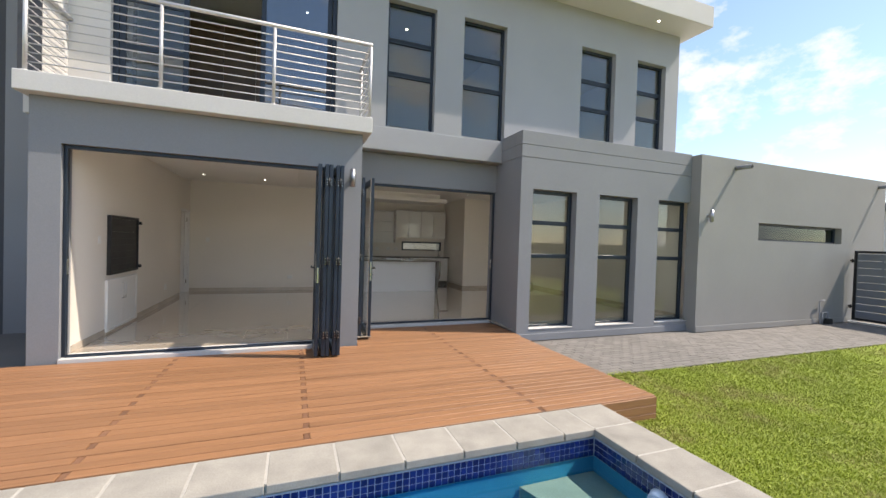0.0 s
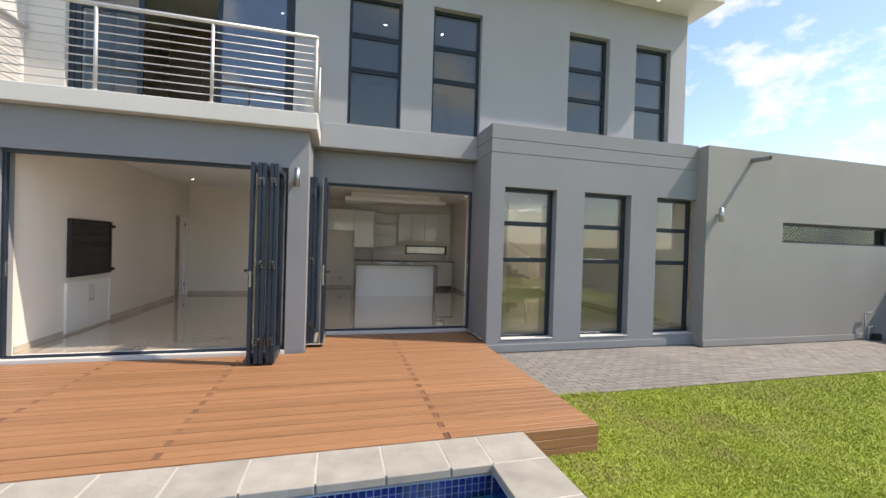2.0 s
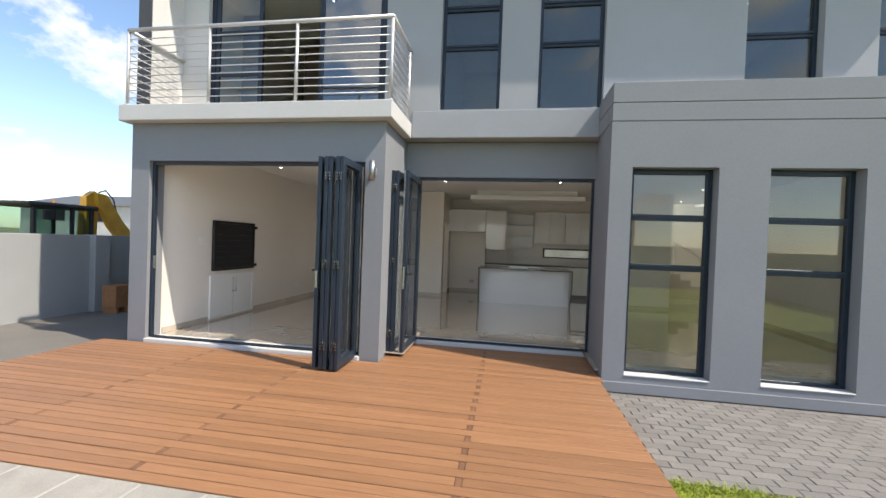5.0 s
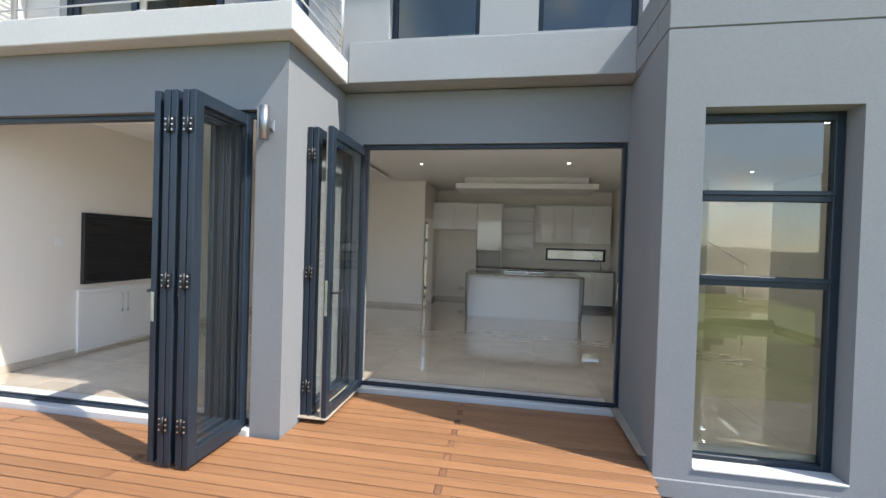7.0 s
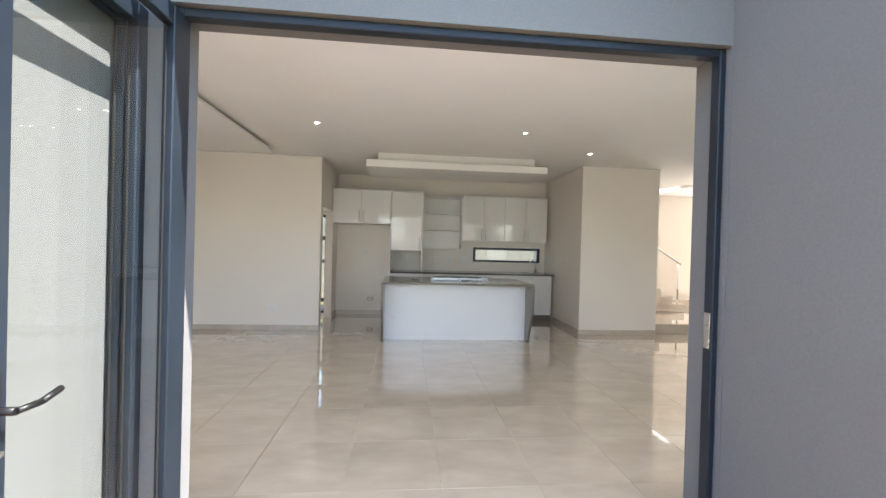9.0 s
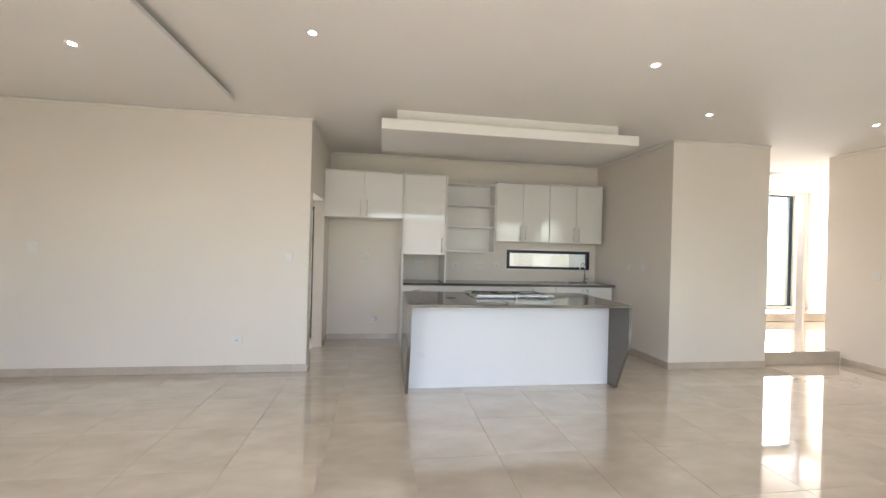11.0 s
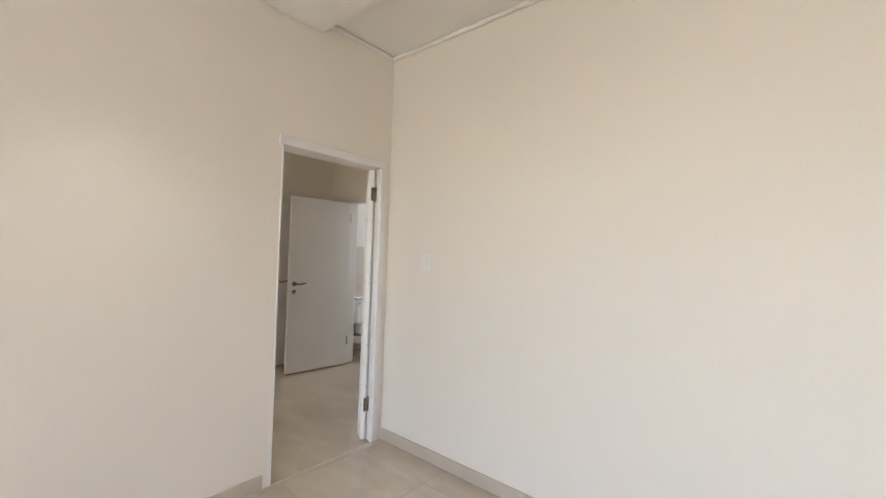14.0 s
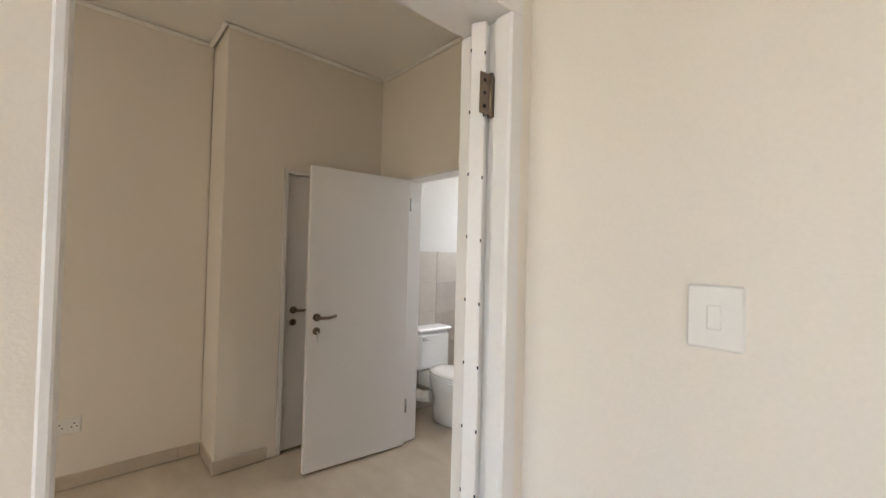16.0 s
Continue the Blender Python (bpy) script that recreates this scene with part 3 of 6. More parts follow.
# downlights
def downlight(x, y, z, watts=0):
    d = thing("downlight", (x, y, z), "small round recessed downlight, switched on", "downlight", "ceiling downlights")
    bm = bmesh.new()
    lathe(bm, [(0.042, 0.0), (0.044, -0.004), (0.034, -0.006), (0.026, -0.001)], (x, y, z), 20)
    part("rim", bm, M_PLASTIC, d)
    bm = bmesh.new()
    lathe(bm, [(0.022, -0.004), (0.022, -0.0065)], (x, y, z), 16)
    part("lens", bm, M_LAMP, d)
    if watts:
        down_lamp(x, y, z, watts)
    return d


for x, y in ((1.06, 10.16), (3.63, 10.12), (4.9, 11.0), (6.85, 10.9), (1.06, 8.0), (3.63, 8.0), (6.0, 8.0)):
    downlight(x, y, CEIL, 8)
for x, y in ((-0.63, 10.48), (-1.88, 10.38), (-0.63, 8.2), (-1.88, 8.2)):
    downlight(x, y, 2.845, 6)
for x, y in ((7.2, 6.5), (3.0, 6.5), (-1.0, 6.5)):
    downlight(x, y, 6.335)
for x, y in ((-0.9, 8.2), (0.2, 8.6), (2.2, 8.4), (3.4, 8.4), (6.6, 9.0)):
    downlight(x, y, 6.0)
# unseen downlights, added as fill for the passage and cloakroom
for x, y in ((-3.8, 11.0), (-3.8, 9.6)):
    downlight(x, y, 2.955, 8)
downlight(-4.0, 14.0, 2.95, 9)
for x, y in ((7.3, 13.2), (9.6, 13.4)):
    downlight(x, y, 2.93, 9)


# ---- windows and doors ----
def window(name, x0, x1, z0, z1, y, bars, label, sill=True, stile=0.05, depth=0.06, glass=None, group=""):
    """An aluminium window in a wall that faces -y; bars: heights of the transoms."""
    w = thing(name, ((x0 + x1) / 2, y, z0), label, "window", group)
    g = 0.003
    bm = bmesh.new()
    box(bm, x0 + g, x0 + stile, y, y + depth, z0 + g, z1 - g, 0.004)
    box(bm, x1 - stile, x1 - g, y, y + depth, z0 + g, z1 - g, 0.004)
    box(bm, x0 + stile, x1 - stile, y + 0.002, y + depth - 0.002, z1 - stile, z1 - g, 0.004)
    box(bm, x0 + stile, x1 - stile, y + 0.002, y + depth - 0.002, z0 + g, z0 + stile * 0.8, 0.004)
    part("window_frame", bm, M_ALU, w)
    for b in bars:
        bm = bmesh.new()
        box(bm, x0 + stile, x1 - stile, y + 0.004, y + depth - 0.004, b - 0.038, b + 0.038, 0.004)
        box(bm, x0 + stile, x1 - stile, y - 0.014, y + 0.004, b + 0.004, b + 0.036, 0.003)
        part("transom", bm, M_ALU, w)
    zs = [z0 + stile * 0.8, *bars, z1 - stile]
    for a, b in zip(zs, zs[1:]):
        p = part("pane", bx(x0 + stile, x1 - stile, y + 0.03, y + 0.034, a, b), glass or M_GLASS, w)
        p.visible_shadow = False
    if sill:
        part("window_sill", bx(x0 + g, x1 - g, y - 0.15, y - 0.002, z0 + 0.002, z0 + 0.016, 0.003), M_SLAB, w, "pale plastered sill")
    return w


for a, b in DW[:2] + [(6.905, 7.795)]:
    window("window", a, b, 0.0, 2.48, 6.19, [1.30, 1.90], "tall charcoal aluminium window in three lights", stile=0.062, group="dining windows")
for a, b in UW:
    window("window", a, b, 3.44, 5.59, 6.90, [4.38, 4.95], "tall upper charcoal aluminium window in three lights", False, group="upper windows")
window("window", *GW, 5.97, [], "long slit window in the garage wall", False, glass=M_TGLASS)
window("window", -0.45, 0.52, 0.0, 2.07, 13.80, [0.27, 1.09, 1.58], "charcoal glazed scullery door", False)
window("window", *KW, 13.722, [], "slit window above the kitchen sink", False, stile=0.055)
window("window", -4.75, -3.4, 1.5, 2.35, 14.8, [], "frosted cloakroom window", False)
window("window", -3.95, -2.85, 0.9, 2.2, 8.58, [], "unseen passage window, added to light the passage", False)
window("window", *EG, 15.05, [], "glazed entrance sidelight", False, stile=0.03)
window("window", *EG2, 15.05, [], "tall stairwell window over the landing", False)

# upper sliding doors to the balcony
sd = thing("sliding_door", (-0.8, 6.86, 3.25), "charcoal aluminium sliding doors, partly open", "door")
bm = bmesh.new()
box(bm, -2.347, -2.28, 6.86, 6.97, 3.253, 5.747, 0.004)
box(bm, 0.56, 0.627, 6.86, 6.97, 3.253, 5.747, 0.004)
box(bm, -2.28, 0.56, 6.862, 6.968, 5.68, 5.747, 0.004)
box(bm, -2.28, 0.56, 6.862, 6.968, 3.253, 3.285, 0.003)
part("door_frame", bm, M_ALU, sd)
for x0, x1, y in ((-2.275, -1.45, 6.875), (-0.50, 0.555, 6.915)):
    bm = bmesh.new()
    box(bm, x0, x0 + 0.07, y, y + 0.035, 3.29, 5.675, 0.003)
    box(bm, x1 - 0.07, x1, y, y + 0.035, 3.29, 5.675, 0.003)
    box(bm, x0 + 0.07, x1 - 0.07, y + 0.001, y + 0.034, 5.60, 5.675, 0.003)
    box(bm, x0 + 0.07, x1 - 0.07, y + 0.001, y + 0.034, 3.29, 3.37, 0.003)
    if x0 < -2:
        box(bm, x0 + 0.07, x1 - 0.07, y + 0.001, y + 0.034, 4.06, 4.13, 0.003)
        box(bm, x0 + 0.07, x1 - 0.07, y + 0.001, y + 0.034, 4.72, 4.79, 0.003)
    leaf = part("door_leaf", bm, M_ALU, sd)
    p = part("pane", bx(x0 + 0.07, x1 - 0.07, y + 0.016, y + 0.02, 3.37, 5.60), M_RGLASS if x1 > 0.5 else M_GLASS, leaf)
    p.visible_shadow = False


wr = thing("wardrobe", (-0.6, 9.2, 3.2), "dark brown built-in wardrobe in the upper room", "wardrobe")
for k in range(5):
    part("door", bx(-1.9 + k * 0.58, -1.325 + k * 0.58, 9.0, 9.03, 3.21, 5.6, 0.004), M_BROWN, wr)


# folding doors
def fold_leaf(parent, x, y0, y1, z0, z1, latch=False):
    """One folded leaf: it stands across the opening's line, at x, from y0 (outer) to y1."""
    t = 0.046
    bm = bmesh.new()
    box(bm, x, x + t, y0, y0 + 0.075, z0, z1, 0.004)
    box(bm, x, x + t, y1 - 0.075, y1, z0, z1, 0.004)
    box(bm, x + 0.001, x + t - 0.001, y0 + 0.075, y1 - 0.075, z1 - 0.085, z1, 0.004)
    box(bm, x + 0.001, x + t - 0.001, y0 + 0.075, y1 - 0.075, z0, z0 + 0.10, 0.004)
    leaf = part("leaf_frame", bm, M_ALU, parent)
    bm = bmesh.new()
    bm.faces.new([bm.verts.new((x + 0.023, yy, zz)) for yy, zz in ((y0 + 0.075, z0 + 0.10), (y1 - 0.075, z0 + 0.10), (y1 - 0.075, z1 - 0.085), (y0 + 0.075, z1 - 0.085))])
    p = part("pane", bm, M_FGLASS, leaf)
    p.visible_shadow = False
    bm = bmesh.new()
    box(bm, x + 0.016, x + 0.019, y0 + 0.073, y0 + 0.085, z0 + 0.10, z1 - 0.085)
    box(bm, x + 0.016, x + 0.019, y1 - 0.085, y1 - 0.073, z0 + 0.10, z1 - 0.085)
    part("gasket", bm, M_RUBBER, leaf)
    return leaf


def leaf_hinge(parent, x, y, z):
    bm = bmesh.new()
    tube(bm, (x, y - 0.012, z - 0.055), (x, y - 0.012, z + 0.055), 0.009, seg=8)
    box(bm, x - 0.034, x - 0.008, y - 0.008, y - 0.001, z - 0.05, z + 0.05, 0.002)
    box(bm, x + 0.008, x + 0.034, y - 0.008, y - 0.001, z - 0.05, z + 0.05, 0.002)
    for dx in (-0.024, 0.024):
        for dz in (-0.035, 0.0, 0.035):
            tube(bm, (x + dx, y - 0.014, z + dz), (x + dx, y - 0.006, z + dz), 0.006, seg=6, mat=1)
    part("hinge", bm, [M_BLACK, M_STEEL], parent, "black hinge with steel screws")


def lever(parent, at, way, out, mat, name="handle"):
    """A lever handle on a long plate; way: where the lever points, out: off the leaf."""
    a, w, o = Vector(at), Vector(way), Vector(out)
    bm = bmesh.new()
    tube(bm, a, a + o * 0.05, 0.011, seg=8)
    bent(bm, [a + o * 0.05, a + o * 0.055 + w * 0.06, a + o * 0.05 + w * 0.125 + Vector((0, 0, 0.012))], 0.009, 8)
    return part(name, bm, mat, parent, "lever handle")


ld = thing("folding_door", (0.5, 5.7, -0.02), "charcoal aluminium folding doors, folded open in a stack of five leaves", "door")
bm = bmesh.new()
box(bm, -2.487, -2.45, 5.98, 6.04, 0.002, 2.497, 0.004)
box(bm, 0.65, 0.687, 5.98, 6.04, 0.002, 2.497, 0.004)
box(bm, -2.45, 0.65, 5.982, 6.038, 2.455, 2.497, 0.004)
box(bm, -2.45, 0.65, 5.97, 6.05, -0.002, 0.016, 0.003)
box(bm, -2.45, 0.65, 6.0, 6.01, 0.016, 0.026)
part("door_frame", bm, M_ALU, ld)
xs = [0.318, 0.403, 0.456, 0.541, 0.594]
for i, x in enumerate(xs):
    fold_leaf(ld, x, 5.375 + 0.012 * (i == 0), 5.965, -0.025, 2.45)
for i in (1, 3):
    for z in (0.25, 1.20, 2.22):
        leaf_hinge(ld, xs[i] + 0.0495, 5.375, z)
bm = bmesh.new()
box(bm, 0.312, 0.317, 5.40, 5.43, 0.95, 1.30, 0.002)
box(bm, 0.328, 0.353, 5.380, 5.386, 0.92, 1.12, 0.002)
part("lock_plate", bm, M_STEEL, ld, "steel lock plate")
lever(ld, (0.318, 5.42, 1.12), (0, 1, 0), (-1, 0, 0), M_BLACK)
bm = bmesh.new()
box(bm, -2.449, -2.444, 5.99, 6.03, 0.98, 1.16, 0.002)
part("strike_plate", bm, M_STEEL, ld, "steel strike plate on the jamb")

rd = thing("folding_door", (1.1, 6.6, -0.02), "charcoal aluminium folding doors, folded open in a stack of three leaves", "door")
bm = bmesh.new()
box(bm, 1.143, 1.18, 7.05, 7.11, 0.002, 2.492, 0.004)
box(bm, 3.695, 3.727, 7.05, 7.11, 0.002, 2.492, 0.004)
box(bm, 1.18, 3.695, 7.052, 7.108, 2.452, 2.492, 0.004)
box(bm, 1.18, 3.695, 7.04, 7.12, 0.002, 0.02, 0.003)
box(bm, 1.18, 3.695, 7.07, 7.08, 0.02, 0.028)
part("door_frame", bm, M_ALU, rd)
rx = [0.954, 1.008, 1.148]
for i, x in enumerate(rx):
    fold_leaf(rd, x, 6.235 - 0.02 * (i == 2), 7.035, -0.025, 2.45)
for z in (0.25, 1.22, 2.22):
    leaf_hinge(rd, 1.004, 6.235, z)
bm = bmesh.new()
box(bm, 1.158, 1.183, 6.207, 6.213, 0.86, 1.16, 0.002)
part("lock_plate", bm, M_STEEL, rd, "steel lock plate on the leaf edge")
part("seal_strip", bx(1.134, 1.1475, 6.222, 6.236, -0.02, 2.445, 0.002), M_SKIRT, rd, "pale weather seal along the leaf")
part("handle_plate", bx(1.1945, 1.202, 6.235, 6.268, 0.88, 1.15, 0.003), M_BLACK, rd, "black handle plate")
lever(rd, (1.198, 6.252, 1.055), (0, 1, 0), (1, 0, 0), M_BLACK)
bm = bmesh.new()
tube(bm, (1.198, 6.252, 0.95), (1.215, 6.252, 0.95), 0.009, seg=10)
part("lock_cylinder", bm, M_STEEL, rd)
bm = bmesh.new()
box(bm, 3.689, 3.694, 7.06, 7.10, 1.0, 1.18, 0.002)
part("strike_plate", bm, M_STEEL, rd)

# ---- balcony rail ----
br = thing("balcony_railing", (-0.9, 5.84, 3.24), "stainless steel balcony railing with horizontal rods", "railing")
RY, RT = 5.83, 4.28
px = [-2.77, -1.51, -0.25, 1.02]
for x in px:
    bm = bmesh.new()
    tube(bm, (x, RY, 3.236), (x, RY, RT - 0.03), 0.021, seg=12)
    lathe(bm, [(0.045, 0.0), (0.045, 0.008), (0.024, 0.012)], (x, RY, 3.24), 16)
    part("post", bm, M_RAIL, br)
bm = bmesh.new()
tube(bm, (px[-1], 6.70, 3.236), (px[-1], 6.70, RT - 0.03), 0.021, seg=12)
part("post", bm, M_RAIL, br)
for x in px[1:3]:
    bm = bmesh.new()
    tube(bm, (x, RY, RT - 0.04), (x, RY, RT), 0.010, seg=8)
    part("saddle", bm, M_RAIL, br)
bm = bmesh.new()
bent(bm, [(px[0], 6.78, RT), (px[0], RY, RT), (px[-1], RY, RT), (px[-1], 6.78, RT)], 0.026, 12)
part("handrail", bm, M_RAIL, br)
for k in range(9):
    z = 3.345 + k * 0.101
    bm = bmesh.new()
    bent(bm, [(px[0], 6.70, z), (px[0], RY, z), (px[-1], RY, z), (px[-1], 6.70, z)], 0.0075, 8)
    part("rod", bm, M_RAIL, br)


# ---- outside wall fittings ----
def wall_lamp(x, y, z):
    w = thing("wall_lamp", (x, y, z), "brushed steel cylinder up-and-down wall light", "wall light", "outside wall lights")
    bm = bmesh.new()
    lathe(bm, [(0.030, -0.125), (0.036, -0.125), (0.036, 0.125), (0.030, 0.125), (0.030, 0.10), (0.001, 0.10)], (x, y - 0.085, z), 20)
    part("cylinder", bm, M_LAMPM, w)
    bm = bmesh.new()
    box(bm, x - 0.02, x + 0.02, y - 0.06, y - 0.004, z - 0.03, z + 0.03, 0.003)
    box(bm, x - 0.032, x + 0.032, y - 0.006, y + 0.002, z - 0.045, z + 0.045, 0.003)
    part("bracket", bm, M_LAMPM, w)
    bm = bmesh.new()
    lathe(bm, [(0.026, -0.12), (0.026, -0.118)], (x, y - 0.085, z), 16)
    part("lens", bm, M_PLASTIC, w)


wall_lamp(0.81, 5.93, 2.37)
wall_lamp(8.03, 5.84, 2.20)


def spout(x, y, z):
    s = thing("rain_spout", (x, y, z), "short grey rainwater spout through the parapet", "spout", "rain spouts")
    bm = bmesh.new()
    tube(bm, (x, y + 0.02, z), (x, y - 0.32, z - 0.012), 0.045, seg=16)
    part("pipe", bm, M_GREY, s)
    # dark disc on the closed end, painted as the shade inside the pipe
    bm = bmesh.new()
    tube(bm, (x, y - 0.318, z - 0.012), (x, y - 0.324, z - 0.012), 0.036, seg=16)
    part("bore", bm, M_DARK, s)


spout(8.82, 5.84, 3.26)
spout(14.35, 5.84, 3.28)

tap = thing("garden_tap", (11.98, 5.75, -0.2), "galvanised garden standpipes with a tap by the wall", "tap")
bm = bmesh.new()
bent(bm, [(11.9, 5.78, -0.2), (11.9, 5.78, 0.36), (12.1, 5.78, 0.38)], 0.014, 8)
part("pipe", bm, M_GREY, tap)
bm = bmesh.new()
bent(bm, [(11.98, 5.76, -0.2), (11.98, 5.76, 0.08), (12.2, 5.76, 0.08), (12.2, 5.76, -0.2)], 0.014, 8)
part("pipe", bm, M_GREY, tap)
part("valve_box", bx(12.14, 12.26, 5.68, 5.80, -0.2, -0.06, 0.01), M_DARK, tap)

gate = thing("gate", (13.2, 5.0, -0.15), "dark steel gate clad in grey horizontal boards", "gate")
bm = bmesh.new()
for y in (5.76, 3.62):
    box(bm, 13.20, 13.26, y - 0.06, y, -0.13, 1.60, 0.004)
box(bm, 13.202, 13.258, 3.62, 5.70, 1.54, 1.60, 0.004)
box(bm, 13.202, 13.258, 3.62, 5.70, -0.13, -0.07, 0.004)
part("gate_frame", bm, M_BLACK, gate)
for k in range(9):
    z = -0.065 + k * 0.178
    part("board", bx(13.215, 13.24, 3.62, 5.70, z, z + 0.166, 0.004), M_GATE, gate)
for z in (0.2, 1.35):
    bm = bmesh.new()
    tube(bm, (13.23, 5.80, z - 0.05), (13.23, 5.80, z + 0.05), 0.02, seg=8)
    box(bm, 13.22, 13.24, 5.76, 5.84, z - 0.02, z + 0.02)
    part("hinge", bm, M_BLACK, gate)
part("guide_rail", bx(13.19, 13.27, 3.6, 5.82, -0.2, -0.165, 0.004), M_SLAB, gate, "pale concrete guide strip")
structure("wall_gate_side", bx(13.1, 13.36, -9.0, 3.56, -0.34, 1.6, 0.01), M_BWALL, "plastered boundary wall beside the gate", "boundary wall")

# ---- ground ----
PX0, PX1, PY0, PY1 = -4.0, 2.495, 0.78, 2.752
bm = bmesh.new()
GX, GY = [-1500, PX0 - 0.05, 13.1, 1500], [-1500, -9.0, 4.19, 1500]
for i in range(3):
    for j in range(3):
        if (i, j) != (1, 1):
            bm.faces.new([bm.verts.new((x, y, -0.26)) for x, y in ((GX[i], GY[j]), (GX[i + 1], GY[j]), (GX[i + 1], GY[j + 1]), (GX[i], GY[j + 1]))])
bmesh.ops.remove_doubles(bm, verts=bm.verts, dist=0.001)
structure("ground", bm, M_EARTH, "dry open ground reaching the horizon", "ground")


def lawn_z(y):
    """Height of the lawn: it drops from the paving's edge to the foot of the deck."""
    return np.interp(y, [-9.0, -0.1, 0.5, 3.0, 3.25, 4.19], [-0.237, -0.237, -0.30, -0.305, -0.29, -0.215])


bm = bmesh.new()
rows = []
for yy in (-9.0, -4.0, -0.1, 0.2, 0.5, 1.5, 2.4, 3.0, 3.25, 3.5, 3.75, 4.0, 4.19):
    rows.append([bm.verts.new((xx, yy, float(lawn_z(yy)))) for xx in (2.9, 4.5, 6.5, 9.0, 13.1)])
for p, q in zip(rows, rows[1:]):
    for i in range(4):
        bm.faces.new((p[i], p[i + 1], q[i + 1], q[i]))
box(bm, PX0 - 0.05, 2.9, -9.0, 0.36, -0.40, -0.237)
structure("lawn", bm, M_SOIL, "short green lawn falling gently to the pool", "lawn")
structure("deck_subsoil", bx(PX0 - 0.05, 2.92, 3.10, 4.25, -0.42, -0.25), M_EARTH, "bare soil under the deck", "ground")
structure("lawn_side", bx(-6.0, PX0 - 0.051, -9.0, 0.32, -0.258, -0.237), M_SOIL, "short green lawn", "lawn")
rng = np.random.default_rng(7)


def blades(x0, x1, y0, y1, count, h):
    """Short grass blades, each a bent strip of two faces."""
    n = count
    x, y = rng.uniform(x0, x1, n), rng.uniform(y0, y1, n)
    a, lean = rng.uniform(0, 2 * np.pi, n), rng.uniform(0.4, 1.6, n)
    hh, w = h * rng.uniform(0.55, 1.3, n), rng.uniform(0.0025, 0.005, n)
    dx, dy = np.cos(a), np.sin(a)
    b = a + rng.uniform(-1.5, 1.5, n)
    z0 = lawn_z(y) - 0.002
    p = [np.stack([x - dx * w, y - dy * w, z0], 1), np.stack([x + dx * w, y + dy * w, z0], 1),
         np.stack([x + dx * w * 0.7 + np.cos(b) * lean * hh * 0.35, y + dy * w * 0.7 + np.sin(b) * lean * hh * 0.35, z0 + hh * 0.62], 1),
         np.stack([x - dx * w * 0.7 + np.cos(b) * lean * hh * 0.35, y - dy * w * 0.7 + np.sin(b) * lean * hh * 0.35, z0 + hh * 0.62], 1),
         np.stack([x + np.cos(b) * lean * hh, y + np.sin(b) * lean * hh, z0 + hh * 0.9], 1)]
    v = np.stack(p, 1).reshape(-1, 3)
    k = np.arange(n) * 5
    f = [(i, i + 1, i + 2, i + 3) for i in k] + [(i + 3, i + 2, i + 4) for i in k]
    return v, f


def grass(name, patches):
    vs, fs, o = [], [], 0
    for q in patches:
        v, f = blades(*q)
        vs.append(v)
        fs += [tuple(int(j + o) for j in g) for g in f]
        o += len(v)
    me = bpy.data.meshes.new(name)
    me.from_pydata(np.concatenate(vs).tolist(), [], fs)
    me.materials.append(M_GRASS)
    return tagged(new(name, me), "short green lawn grass with dry patches", "grass", kind="stuff")


grass("grass", [(2.94, 5.6, 0.2, 4.19, 90000, 0.03), (5.6, 9.0, 0.4, 4.19, 60000, 0.034), (9.0, 13.1, 0.5, 4.19, 22000, 0.045),
                (3.66, 4.4, 4.12, 4.23, 500, 0.04)])

# ---- pool ----
ps = thing("swimming_pool", (0, 1.8, -0.3), "small rectangular swimming pool with turquoise lining", "pool", kind="structure")
bm = bmesh.new()
D = -1.5
for q in (((PX0, PY0, D), (PX1, PY0, D), (PX1, PY1, D), (PX0, PY1, D)),
          ((PX0, PY1, D), (PX1, PY1, D), (PX1, PY1, -0.13), (PX0, PY1, -0.13)),
          ((PX1, PY0, D), (PX1, PY1, D), (PX1, PY1, -0.13), (PX1, PY0, -0.13)),
          ((PX0, PY0, D), (PX1, PY0, D), (PX1, PY0, -0.13), (PX0, PY0, -0.13)),
          ((PX0, PY0, D), (PX0, PY1, D), (PX0, PY1, -0.13), (PX0, PY0, -0.13))):
    bm.faces.new([bm.verts.new(c) for c in q])
bmesh.ops.remove_doubles(bm, verts=bm.verts, dist=0.001)
part("shell", bm, M_SHELL, ps)
bm = bmesh.new()
prism(bm, [(1.76, PY1 - 0.006), (PX1 - 0.006, PY1 - 0.006), (PX1 - 0.006, 1.2), (2.3, 1.2)], "z", -0.95, -0.42)
part("corner_seat", bm, M_SHELF, ps, "grey-green triangular underwater step")
bm = bmesh.new()
bm.faces.new([bm.verts.new(c) for c in ((PX0 + 0.002, PY0 + 0.002, -0.262), (PX1 - 0.002, PY0 + 0.002, -0.262), (PX1 - 0.002, PY1 - 0.002, -0.262), (PX0 + 0.002, PY1 - 0.002, -0.262))])
wat = part("water", bm, M_WATER, ps, "clear turquoise pool water")
wat.visible_shadow = False
bm = bmesh.new()
box(bm, PX0, PX1 - 0.004, PY1 - 0.004, PY1 - 0.001, -0.29, -0.13)
box(bm, PX1 - 0.004, PX1 - 0.001, PY0, PY1 - 0.004, -0.29, -0.13)
part("grout_band", bm, M_POOLG, ps)
T = 0.0495


